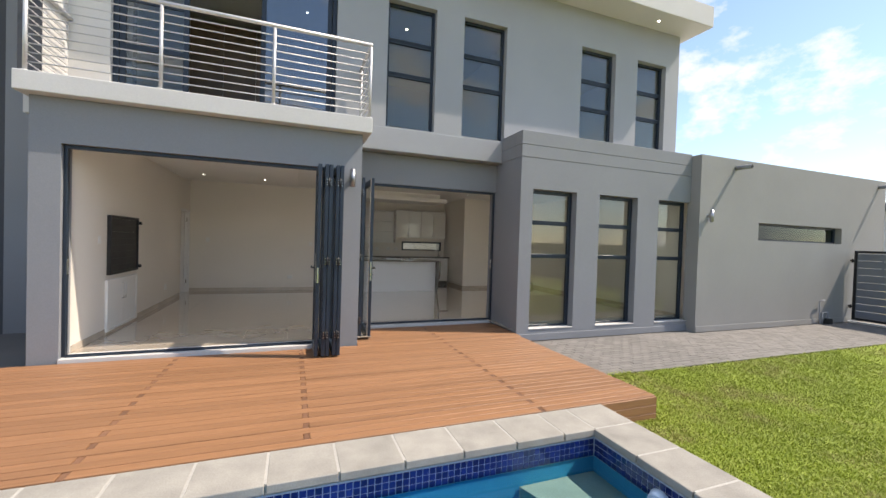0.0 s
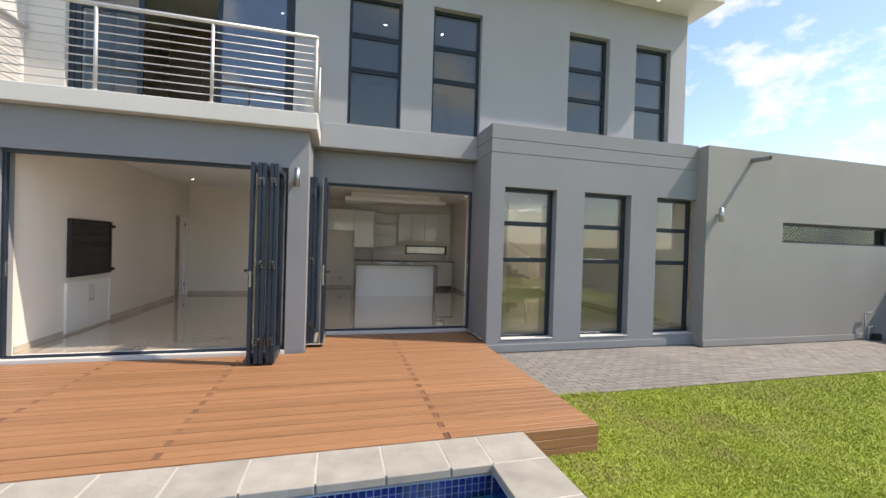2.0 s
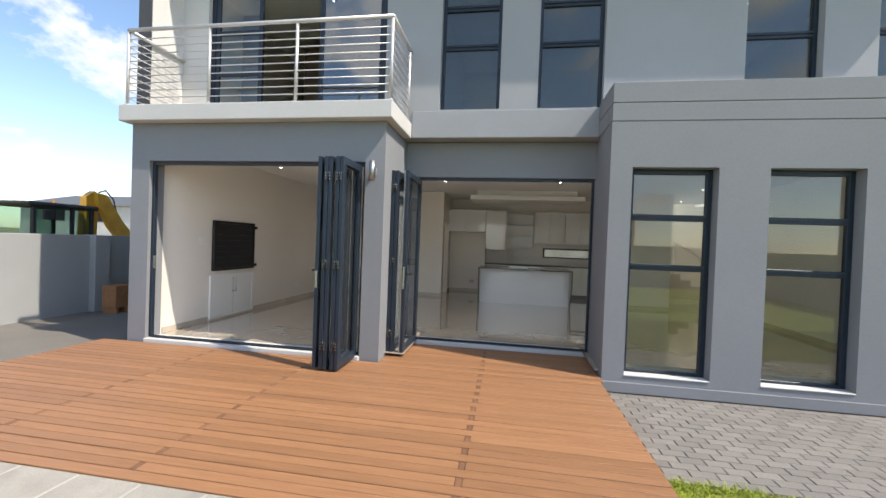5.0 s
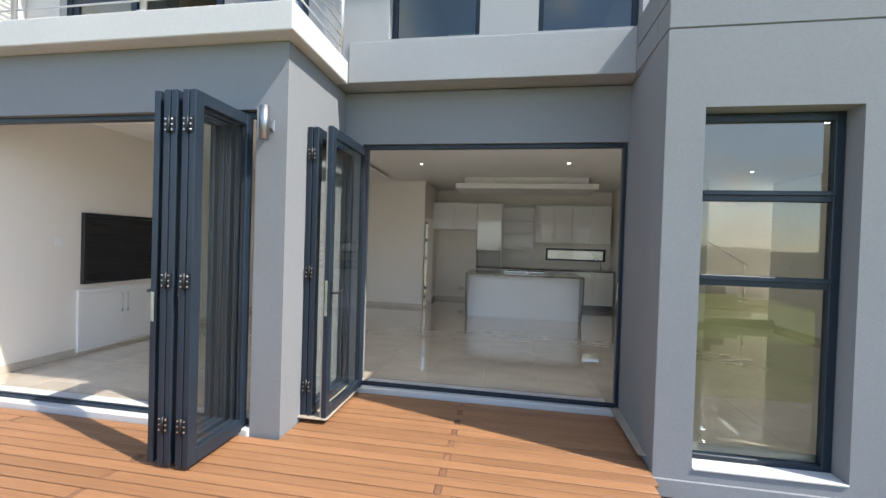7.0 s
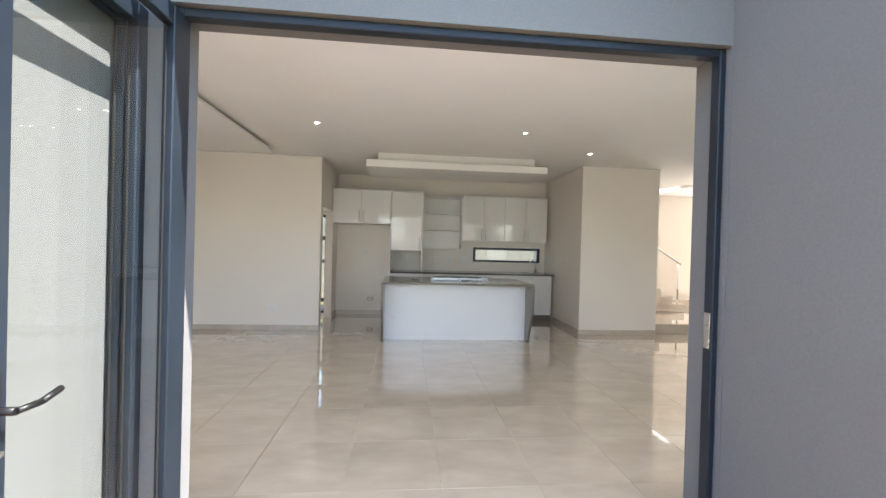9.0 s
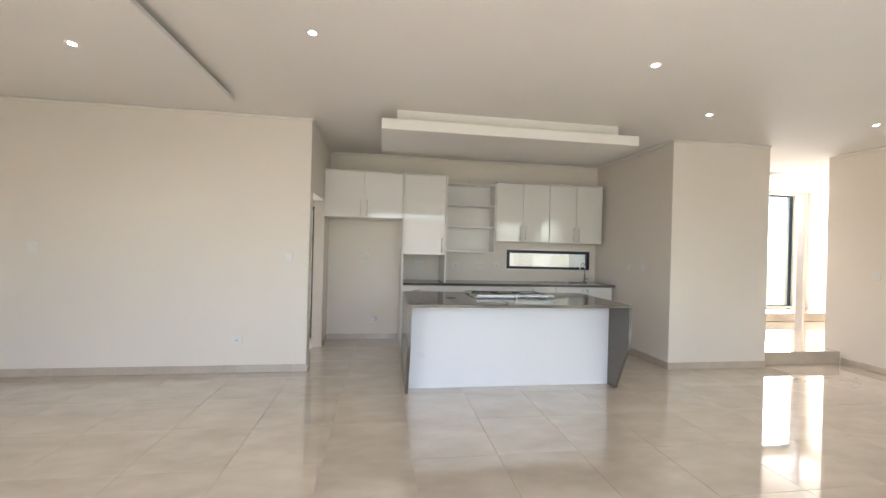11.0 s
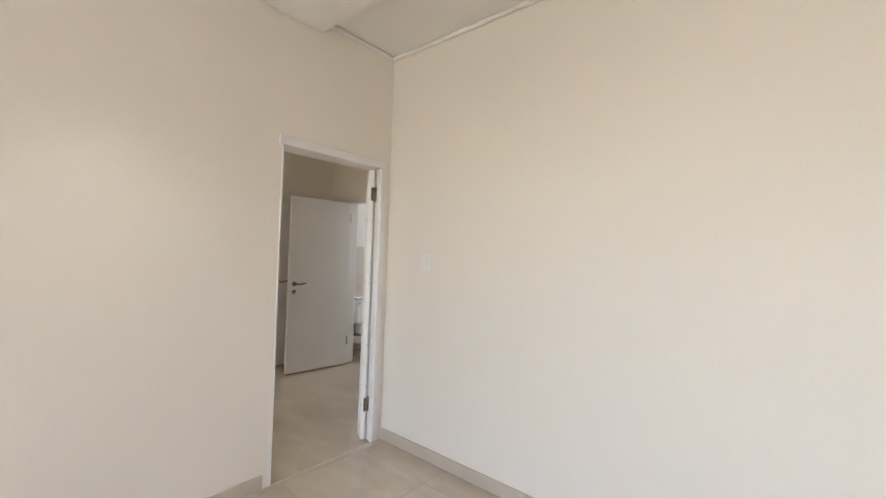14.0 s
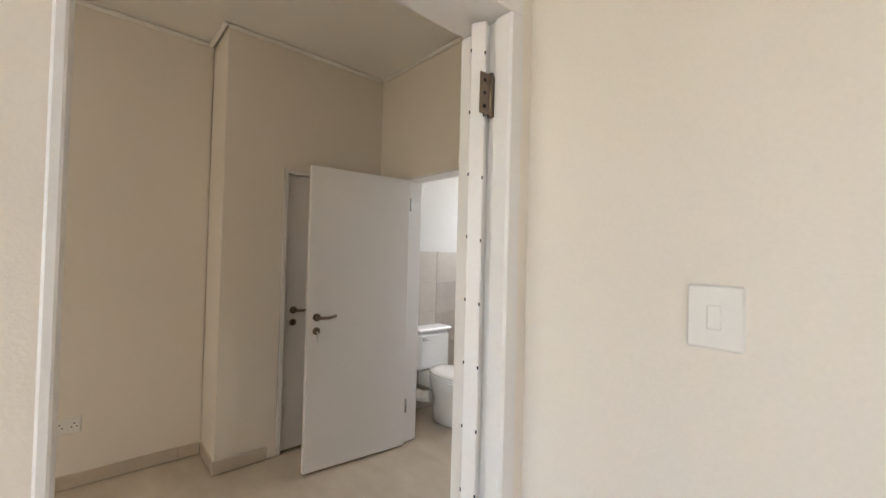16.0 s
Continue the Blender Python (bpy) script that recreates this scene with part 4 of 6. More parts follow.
def mosaic(along, c0, c1):
    """The band of small cobalt tiles, three rows, as one mesh of separate pieces."""
    vs, fs = [], []
    n = int((c1 - c0) / T)
    c0 = c1 - n * T
    for i in range(n):
        for j in range(3):
            a, b = c0 + i * T + 0.0035, c0 + (i + 1) * T - 0.0035
            lo, hi = -0.286 + j * T + 0.0035, -0.286 + (j + 1) * T - 0.0035
            k = len(vs)
            for u, v in ((a, lo), (b, lo), (b, hi), (a, hi)):
                vs.append((u, PY1 - 0.0085, v) if along == "x" else (PX1 - 0.0085, u, v))
            for u, v in ((a - 0.001, lo - 0.001), (b + 0.001, lo - 0.001), (b + 0.001, hi + 0.001), (a - 0.001, hi + 0.001)):
                vs.append((u, PY1 - 0.003, v) if along == "x" else (PX1 - 0.003, u, v))
            fs += [(k, k + 1, k + 2, k + 3), (k, k + 4, k + 5, k + 1), (k + 1, k + 5, k + 6, k + 2), (k + 2, k + 6, k + 7, k + 3), (k + 3, k + 7, k + 4, k)]
    me = bpy.data.meshes.new("mosaic")
    me.from_pydata(vs, [], fs)
    me.materials.append(M_POOLT)
    o = new("mosaic", me)
    o.parent, o.matrix_parent_inverse = ps, base(ps)
    tagged(o, "cobalt blue glass mosaic waterline tiles", kind="stuff")


mosaic("x", PX0, PX1 - 0.012)
mosaic("y", PY0, PY1 - 0.012)

hc = thing("hose_cuff", (2.33, 2.05, -0.25), "pale blue pool cleaner hose end floating at the wall", "pool hose")
bm = bmesh.new()
tube(bm, (2.455, 2.06, -0.215), (2.40, 2.04, -0.235), 0.062, 0.062, 18)
tube(bm, (2.40, 2.04, -0.235), (2.28, 2.0, -0.28), 0.045, 0.055, 18)
part("cuff", bm, M_CLOTH, hc)

cope = thing("pool_coping", (0, 3.0, -0.13), "pale sandstone coping slabs round the pool", "coping", kind="structure")
part("bed", bx(PX0 - 0.45, 2.925, PY1 + 0.004, 3.155, -0.36, -0.0585), M_GROUT, cope)
part("bed", bx(PX1 + 0.004, 2.925, 0.33, PY1 + 0.003, -0.36, -0.0585), M_GROUT, cope)
part("bed", bx(PX0 - 0.45, PX1 + 0.003, 0.33, PY0 - 0.004, -0.36, -0.0585), M_GROUT, cope)


def coping_slab(x0, x1, y0, y1):
    return part("coping_slab", bx(x0, x1, y0, y1, -0.115, -0.056, 0.005), M_COPE, cope)


CP, JT = 0.4535, 0.013
coping_slab(2.18, PX1 - 0.006, PY1 - 0.018, 3.16)
coping_slab(PX1 + 0.006, 2.93, PY1 + 0.004, 3.16)
x = 2.18 - JT
while x > PX0 - 0.45:
    coping_slab(x - CP + JT, x, PY1 - 0.018, 3.16)
    coping_slab(x - CP + JT, x, 0.33, PY0 + 0.018)
    x -= CP
y = PY1 - 0.009
while y > 0.4:
    coping_slab(PX1 - 0.018, 2.93, max(0.33, y - CP + JT), y)
    y -= CP
coping_slab(2.18, PX1 - 0.03, 0.33, PY0 + 0.018)

# ---- deck ----
deck = thing("deck", (0.5, 5.0, -0.2), "reddish hardwood timber deck", "deck", kind="structure")
bm = bmesh.new()
for x in (-3.0, -1.29, 0.17, 1.2, 2.27, 3.5):
    box(bm, x - 0.03, x + 0.03, 3.25, 5.92, -0.24, -0.08)
for x in (1.05, 2.27, 3.5):
    box(bm, x - 0.03, x + 0.03, 5.93, 6.97, -0.24, -0.08)
part("joists", bm, M_DECKD, deck)
for k in range(3):
    z = -0.056 - 0.087 * (k + 1) + 0.004
    part("fascia_board", bx(2.935, 3.655, 3.14, 3.162, z, z + 0.082, 0.003), M_DECK, deck)
    part("fascia_board", bx(3.635, 3.657, 3.164, 6.04, z, z + 0.082, 0.003), M_DECK, deck)
part("fascia_board", bx(-3.12, 2.92, 3.222, 3.24, -0.1, -0.076, 0.003), M_DECK, deck)

# ---- paving ----
pav = thing("paving", (8, 5.1, -0.2), "grey brick paving along the house", "paving", kind="structure")
part("bed", bx(3.66, 14.6, 4.2, 6.06, -0.25, -0.212), M_PAVEJ, pav)
part("bed", bx(7.9, 14.6, 5.0, 5.86, -0.249, -0.213), M_PAVEJ, pav)
for a in ((-6.0, -3.13, -2.0, 12.0), (-3.13, -2.79, 5.94, 8.5)):
    structure("pavement", bx(a[0], a[1], a[2], a[3], -0.255, -0.202), M_PAVEJ, "grey paved yard beside the house", "pavement")


# ---- skirting tiles ----
sk = thing("baseboard", (0, 9, 0), "beige tile skirting along the walls", "baseboard", kind="structure")


def skirting(x0, y0, x1, y1, nx, ny, z=0.0, h=0.085):
    """Skirting tiles from one end to the other, proud of the wall along (nx, ny)."""
    ln = math.hypot(x1 - x0, y1 - y0)
    ux, uy = (x1 - x0) / ln, (y1 - y0) / ln
    s = 0.0
    while s < ln - 0.01:
        e = min(s + 0.608, ln)
        ax, ay, bx1, by1 = x0 + ux * s, y0 + uy * s, x0 + ux * e, y0 + uy * e
        xs_, ys_ = sorted((ax, bx1)), sorted((ay, by1))
        if nx:
            xs_ = sorted((ax, ax + nx * 0.011))
        else:
            ys_ = sorted((ay, ay + ny * 0.011))
        part("skirting_tile", bx(xs_[0], xs_[1], ys_[0], ys_[1], z + 0.001, z + h, 0.0015), M_SKIRT, sk)
        s = e + 0.002


skirting(-2.49, 6.2, -2.49, 7.12, 1, 0)
skirting(-2.49, 8.32, -2.49, 11.17, 1, 0)
skirting(-2.475, 12.09, 0.745, 12.09, 0, -1)
skirting(0.73, 13.23, 0.73, 13.70, 1, 0)
skirting(0.745, 13.72, 1.84, 13.72, 0, -1)
skirting(5.205, 11.89, 5.205, 13.1, -1, 0)
skirting(5.195, 11.89, 6.62, 11.89, 0, -1)
skirting(7.95, 6.31, 7.95, 11.98, -1, 0)
skirting(3.95, 6.30, 7.94, 6.30, 0, 1, h=0.0835)
skirting(8.1, 12.2, 11.03, 12.2, 0, 1, 0.17)
skirting(11.05, 12.22, 11.05, 14.18, -1, 0, 0.17)
skirting(-5.16, 8.72, -5.16, 11.89, 1, 0)
skirting(-5.145, 11.91, -4.79, 11.91, 0, -1)
skirting(-4.78, 11.90, -4.78, 12.24, 1, 0)
skirting(-2.64, 8.72, -2.64, 11.12, -1, 0)


# ---- cornice: a thin cove under the ceilings ----
def cornice(x0, x1, y0, y1, z, label="slim white cornice under the ceiling"):
    structure("cornice", bx(x0, x1, y0, y1, z - 0.032, z - 0.001, 0.010), M_CEIL, label, "trim")


cornice(-2.489, -2.462, 6.2, 7.29, CEIL)
cornice(-2.489, -2.462, 11.47, 12.06, CEIL)
cornice(-2.489, 0.757, 12.062, 12.089, CEIL)
cornice(0.731, 0.757, 12.09, 13.69, CEIL)
cornice(0.731, 5.178, 13.692, 13.719, CEIL)
cornice(5.178, 5.204, 11.89, 13.69, CEIL)
cornice(5.178, 6.62, 11.862, 11.889, CEIL)
cornice(7.922, 7.949, 6.31, 12.1, CEIL)
cornice(-5.159, -5.13, 8.71, 11.87, 2.955)
cornice(-5.159, -4.751, 11.872, 11.899, 2.955)
cornice(-4.779, -4.751, 11.90, 13.09, 2.955)
cornice(-4.75, -2.67, 13.092, 13.119, 2.955)
cornice(-2.669, -2.641, 8.71, 13.09, 2.955)

# ---- sockets and switches ----
def faceplate(name, x, y, z, nx, ny, w, h, label, kind):
    """A plate on a wall facing (nx, ny), with rocker or socket openings."""
    t = thing(name, (x, y, z), label, "socket" if "socket" in name else "switch", "wall plates")

    def slab(u0, u1, v0, v1, d0, d1, b):
        if nx:
            xs_ = sorted((x + nx * d0, x + nx * d1))
            return bx(xs_[0], xs_[1], y + u0, y + u1, z + v0, z + v1, b)
        ys_ = sorted((y + ny * d0, y + ny * d1))
        return bx(x + u0, x + u1, ys_[0], ys_[1], z + v0, z + v1, b)

    part("plate", slab(-w / 2, w / 2, -h / 2, h / 2, 0.0, 0.009, 0.004), M_PLASTIC, t)
    if kind == "switch":
        part("rocker", slab(-0.011, 0.011, -0.022, 0.022, 0.0085, 0.0135, 0.002), M_PLASTIC, t)
    else:
        for u in ([0] if kind == "single" else (-w / 4, w / 4)):
            face = part("socket_face", slab(u - 0.026, u + 0.026, -0.026, 0.026, 0.0085, 0.012, 0.002), M_PLASTIC, t)
            # dark dots, coloured as the shade in the pin holes
            bm = bmesh.new()
            for du, dv in ((0, 0.012), (-0.012, -0.008), (0.012, -0.008)):
                if nx:
                    tube(bm, (x + nx * 0.0115, y + u + du, z + dv), (x + nx * 0.0125, y + u + du, z + dv), 0.0042, seg=8)
                else:
                    tube(bm, (x + u + du, y + ny * 0.0115, z + dv), (x + u + du, y + ny * 0.0125, z + dv), 0.0042, seg=8)
            part("pin_holes", bm, M_DARK, face)
    return t


faceplate("wall_switch", -2.077, 12.09, 1.363, 0, -1, 0.088, 0.115, "white single rocker light switch on the cream wall", "switch")
faceplate("wall_switch", 0.505, 12.09, 1.317, 0, -1, 0.095, 0.105, "white double light switch on the cream wall", "switch")
faceplate("wall_socket", -0.03, 12.09, 0.372, 0, -1, 0.125, 0.095, "white plug socket low on the cream wall", "single")
faceplate("wall_socket", -2.49, 10.03, 0.36, 1, 0, 0.16, 0.115, "white double plug socket low on the cream wall", "double")
faceplate("wall_switch", -2.49, 6.93, 1.38, 1, 0, 0.09, 0.11, "white light switch beside the barbecue", "switch")
faceplate("wall_socket", 1.32, 13.72, 1.32, 0, -1, 0.10, 0.095, "white plug socket in the fridge recess", "single")
faceplate("wall_socket", 2.15, 13.72, 1.22, 0, -1, 0.13, 0.095, "white plug socket above the counter", "single")
faceplate("wall_socket", 2.75, 13.72, 1.20, 0, -1, 0.12, 0.095, "white plug socket above the counter", "single")
faceplate("wall_socket", 3.14, 13.72, 1.20, 0, -1, 0.12, 0.095, "white plug socket above the counter", "double")
faceplate("wall_socket", 3.42, 13.72, 1.20, 0, -1, 0.12, 0.095, "white plug socket above the counter", "double")
faceplate("wall_switch", 5.205, 12.75, 1.28, -1, 0, 0.09, 0.1, "white light switch beside the kitchen", "switch")
faceplate("wall_switch", 5.205, 12.45, 1.28, -1, 0, 0.09, 0.1, "white light switch beside the kitchen", "switch")
faceplate("wall_switch", 7.95, 11.6, 1.25, -1, 0, 0.09, 0.11, "white light switch in the dining room", "switch")
faceplate("wall_socket", -5.16, 11.2, 0.38, 1, 0, 0.13, 0.1, "white plug socket low in the passage", "double")
wb = thing("water_point", (1.45, 13.72, 0.30), "recessed water outlet box low in the fridge recess", "water point")
part("box", bx(1.37, 1.53, 13.70, 13.7195, 0.27, 0.38, 0.004), M_PLASTIC, wb)
part("recess", bx(1.38, 1.52, 13.697, 13.70, 0.28, 0.37, 0.001), M_SKIRT, wb)
bm = bmesh.new()
tube(bm, (1.44, 13.70, 0.32), (1.44, 13.66, 0.32), 0.012, seg=10)
tube(bm, (1.44, 13.67, 0.32), (1.49, 13.67, 0.32), 0.009, seg=8)
part("valve", bm, M_STEEL, wb)

# ---- built-in barbecue and its cupboard ----
bb = thing("barbecue", (-2.45, 7.730, 0.85), "black built-in barbecue with a closed shutter door", "barbecue")
bm = bmesh.new()
for a in ((7.170, 7.210, 0.862, 1.74), (8.240, 8.280, 0.862, 1.74), (7.210, 8.240, 1.70, 1.74), (7.210, 8.240, 0.862, 0.90)):
    box(bm, -2.489, -2.438, a[0], a[1], a[2], a[3], 0.003)
part("frame", bm, M_BLACK, bb)
for k in range(8):
    z = 0.902 + k * 0.0995
    part("slat", bx(-2.487, -2.452, 7.212, 8.238, z, z + 0.0985, 0.0025), M_BLACK, bb)
for z in (0.90, 1.63):
    part("catch", bx(-2.445, -2.40, 8.265, 8.305, z, z + 0.05, 0.004), M_BLACK, bb)
cb = thing("cupboard", (-2.46, 7.730, 0.0), "white two-door cupboard below the barbecue", "cupboard")
bm = bmesh.new()
for a in ((7.130, 7.180, 0.035, 0.79), (8.260, 8.310, 0.035, 0.79), (7.180, 8.260, 0.745, 0.79), (7.180, 8.260, 0.035, 0.06)):
    box(bm, -2.489, -2.455, a[0], a[1], a[2], a[3], 0.003)
part("frame", bm, M_BOARD, cb)
part("plinth", bx(-2.489, -2.475, 7.130, 8.310, 0.0, 0.034), M_SKIRT, cb)
for y0, y1, hy in ((7.183, 7.718, 7.680), (7.722, 8.257, 7.760)):
    d = part("door", bx(-2.488, -2.466, y0, y1, 0.062, 0.743, 0.003), M_BOARD, cb)
    bm = bmesh.new()
    bent(bm, [(-2.466, hy, 0.46), (-2.44, hy, 0.46), (-2.44, hy, 0.70), (-2.466, hy, 0.70)], 0.006, 8)
    part("handle", bm, M_STEEL, d, "slim steel bar handle")


# ---- kitchen ----
def bar_handle(parent, a, b, out, r=0.006):
    a, b, o = Vector(a), Vector(b), Vector(out)
    bm = bmesh.new()
    tube(bm, a + o, b + o, r, seg=8)
    n = (b - a).normalized() * 0.02
    tube(bm, a + n, a + n + o, r * 0.8, seg=6)
    tube(bm, b - n, b - n + o, r * 0.8, seg=6)
    part("handle", bm, M_STEEL, parent, "slim steel bar handle")


def carcass(name, x0, x1, yf, z0, z1, label, doors, yb=13.715, gloss=M_GLOSS):
    """A wall or base unit; doors: rows of (x0, x1, z0, z1, handle) with handle 'l', 'r', 'h' or ''."""
    u = thing(name, ((x0 + x1) / 2, (yf + yb) / 2, z0), label, "cabinet", "kitchen cabinets")
    bm = bmesh.new()
    t = 0.017
    box(bm, x0 + 0.001, x0 + t, yf + 0.02, yb, z0, z1, 0.001)
    box(bm, x1 - t, x1 - 0.001, yf + 0.02, yb, z0, z1, 0.001)
    box(bm, x0 + t, x1 - t, yf + 0.021, yb, z1 - t, z1, 0.001)
    box(bm, x0 + t, x1 - t, yf + 0.021, yb, z0, z0 + t, 0.001)
    box(bm, x0 + t, x1 - t, yb - 0.012, yb - 0.001, z0 + t, z1 - t)
    part("body", bm, M_BOARD, u)
    for a, b, c, e, hd in doors:
        d = part("drawer" if hd == "h" else "door", bx(a + 0.002, b - 0.002, yf, yf + 0.018, c + 0.002, e - 0.002, 0.002), gloss, u)
        out = (0, -0.03, 0)
        hz = c + 0.03 if z0 > 1 else e - 0.25
        if hd == "h":
            m = (a + b) / 2
            bar_handle(d, (m - 0.15, yf, e - 0.07), (m + 0.15, yf, e - 0.07), out)
        elif hd:
            hx = a + 0.045 if hd == "l" else b - 0.045
            bar_handle(d, (hx, yf, hz), (hx, yf, hz + 0.22), out)
    return u


carcass("wall_cabinet", 0.735, 1.845, 13.12, 1.88, 2.535, "gloss white two-door cabinet over the fridge recess",
        [(0.735, 1.29, 1.88, 2.535, "r"), (1.29, 1.845, 1.88, 2.535, "l")])
pn = thing("end_panel", (1.858, 13.4, 0.0), "tall white end panel beside the fridge recess", "panel")
part("panel", bx(1.847, 1.869, 13.08, 13.715, 0.002, 2.55, 0.002), M_BOARD, pn)
carcass("wall_cabinet", 1.871, 2.475, 13.12, 1.365, 2.53, "tall gloss white single-door wall cabinet", [(1.871, 2.475, 1.365, 2.53, "r")])
pn = thing("end_panel", (2.487, 13.4, 0.96), "white panel between cabinet and open shelves", "panel")
part("panel", bx(2.477, 2.498, 13.10, 13.715, 0.957, 2.545, 0.002), M_BOARD, pn)
os_ = thing("open_shelf", (2.93, 13.55, 1.41), "white open kitchen shelf unit, empty", "shelf")
bm = bmesh.new()
box(bm, 2.502, 2.52, 13.42, 13.715, 1.41, 2.50, 0.001)
box(bm, 3.31, 3.328, 13.42, 13.715, 1.41, 2.50, 0.001)
box(bm, 2.52, 3.31, 13.70, 13.714, 1.41, 2.50)
part("body", bm, M_BOARD, os_)
for z in (1.412, 1.80, 2.14, 2.478):
    part("shelf_board", bx(2.521, 3.309, 13.425, 13.699, z, z + 0.022, 0.0015), M_BOARD, os_)
carcass("wall_cabinet", 3.332, 4.222, 13.42, 1.60, 2.53, "gloss white two-door wall cabinet",
        [(3.332, 3.777, 1.60, 2.53, "r"), (3.777, 4.222, 1.60, 2.53, "l")])
carcass("wall_cabinet", 4.226, 5.14, 13.42, 1.60, 2.53, "gloss white two-door wall cabinet by the window",
        [(4.226, 4.683, 1.60, 2.53, "r"), (4.683, 5.14, 1.60, 2.53, "l")])
cd = thing("cabinet_cornice", (3.0, 13.4, 2.53), "thin white top board along the wall cabinets", "trim")
part("board", bx(3.33, 5.14, 13.40, 13.715, 2.532, 2.55, 0.002), M_BOARD, cd)
part("board", bx(0.735, 1.845, 13.10, 13.715, 2.537, 2.552, 0.002), M_BOARD, cd)
part("board", bx(1.871, 2.475, 13.10, 13.715, 2.532, 2.548, 0.002), M_BOARD, cd)
carcass("base_cabinet", 1.871, 2.475, 13.11, 0.12, 0.915, "gloss white unit of three drawers",
        [(1.871, 2.475, 0.66, 0.915, "h"), (1.871, 2.475, 0.39, 0.66, "h"), (1.871, 2.475, 0.12, 0.39, "h")])
carcass("base_cabinet", 2.48, 3.38, 13.11, 0.12, 0.915, "gloss white drawer unit", [(2.48, 3.38, 0.66, 0.915, "h"), (2.48, 3.38, 0.12, 0.66, "h")])
carcass("base_cabinet", 3.385, 4.22, 13.11, 0.12, 0.915, "gloss white two-door base unit", [(3.385, 3.80, 0.12, 0.915, "r"), (3.80, 4.22, 0.12, 0.915, "l")])
carcass("base_cabinet", 4.225, 5.16, 13.11, 0.12, 0.915, "gloss white two-door sink unit", [(4.225, 4.69, 0.12, 0.915, "r"), (4.69, 5.16, 0.12, 0.915, "l")])
kp = thing("kickboard", (3.5, 13.2, 0), "grey kickboard under the base units", "trim")
part("board", bx(1.875, 5.16, 13.165, 13.18, 0.001, 0.118), M_QUARTZ, kp)
ct = thing("worktop", (3.5, 13.4, 0.92), "taupe engineered stone worktop with a sink", "worktop")
bm = bmesh.new()
box(bm, 1.872, 2.474, 13.09, 13.714, 0.918, 0.952, 0.003)
box(bm, 2.476, 4.50, 13.088, 13.714, 0.918, 0.953, 0.003)
box(bm, 4.50, 5.0, 13.088, 13.20, 0.918, 0.953)
box(bm, 4.50, 5.0, 13.60, 13.714, 0.918, 0.953)
box(bm, 5.0, 5.20, 13.088, 13.714, 0.918, 0.953, 0.003)
part("slab", bm, M_QUARTZ, ct)
bm = bmesh.new()
for a in ((4.49, 4.52, 13.19, 13.61), (4.98, 5.01, 13.19, 13.61), (4.52, 4.98, 13.19, 13.22), (4.52, 4.98, 13.58, 13.61)):
    box(bm, a[0], a[1], a[2], a[3], 0.94, 0.958, 0.003)
box(bm, 4.52, 4.98, 13.22, 13.58, 0.78, 0.785)
box(bm, 4.505, 4.52, 13.20, 13.60, 0.78, 0.94)
box(bm, 4.98, 4.995, 13.20, 13.60, 0.78, 0.94)
part("sink", bm, M_STEEL, ct, "stainless steel sink bowl")
kt = thing("kitchen_tap", (4.98, 13.63, 0.953), "chrome swan-neck kitchen tap", "tap")
bm = bmesh.new()
lathe(bm, [(0.026, 0), (0.026, 0.02), (0.016, 0.03), (0.016, 0.07)], (4.98, 13.65, 0.953), 14)
part("base", bm, M_STEEL, kt)
bm = bmesh.new()
bent(bm, [(4.98, 13.65, 1.0)] + [(4.98 - 0.075 + 0.075 * math.cos(a), 13.65 - 0.12 * (1 - math.cos(a)) / 2, 1.20 + 0.075 * math.sin(a)) for a in (0, 0.5, 1.05, 1.57, 2.1, 2.6, 3.14)] + [(4.83, 13.53, 1.15)], 0.010, 8)
part("neck", bm, M_STEEL, kt)
bm = bmesh.new()
tube(bm, (5.0, 13.65, 1.0), (5.06, 13.62, 1.03), 0.008, seg=8)
part("lever", bm, M_STEEL, kt)

# island
IX0, IX1, IY0, IY1, IZ = 1.83, 4.125, 11.06, 12.18, 0.93
isl = thing("kitchen_island", (3.0, 11.6, 0), "white kitchen island under a taupe stone waterfall top", "island")
part("countertop", bx(IX0, IX1, IY0, IY1, IZ - 0.03, IZ, 0.003), M_QUARTZ, isl)
side = [(IY0, IZ - 0.031), (IY0, 0.53), (11.29, 0.001), (IY1, 0.001), (IY1, IZ - 0.031)]
for a, b in ((IX0, IX0 + 0.03), (IX1 - 0.03, IX1)):
    bm = bmesh.new()
    prism(bm, side, "x", a, b)
    part("waterfall_side", bm, M_QUARTZ, isl, "taupe stone side with a slanted front edge")
part("front_panel", bx(IX0 + 0.031, IX1 - 0.031, 11.43, 11.45, 0.002, IZ - 0.031), M_ISLE, isl)
bm = bmesh.new()
box(bm, IX0 + 0.031, IX1 - 0.031, 11.455, 12.10, 0.1, IZ - 0.032)
part("cabinet_body", bm, M_BOARD, isl)
for k in range(4):
    w = (IX1 - IX0 - 0.07) / 4
    d = part("door", bx(IX0 + 0.035 + k * w + 0.002, IX0 + 0.035 + (k + 1) * w - 0.002, 12.102, 12.12, 0.11, IZ - 0.035, 0.002), M_GLOSS, isl)
hob = thing("gas_hob", (3.05, 11.8, IZ), "stainless steel gas hob with black grates, still wrapped", "hob")
part("tray", bx(2.58, 3.52, 11.56, 12.05, IZ + 0.001, IZ + 0.014, 0.005), M_STEEL, hob)
part("control_strip", bx(2.60, 3.50, 11.545, 11.60, IZ + 0.014, IZ + 0.04, 0.006), M_STEEL, hob)
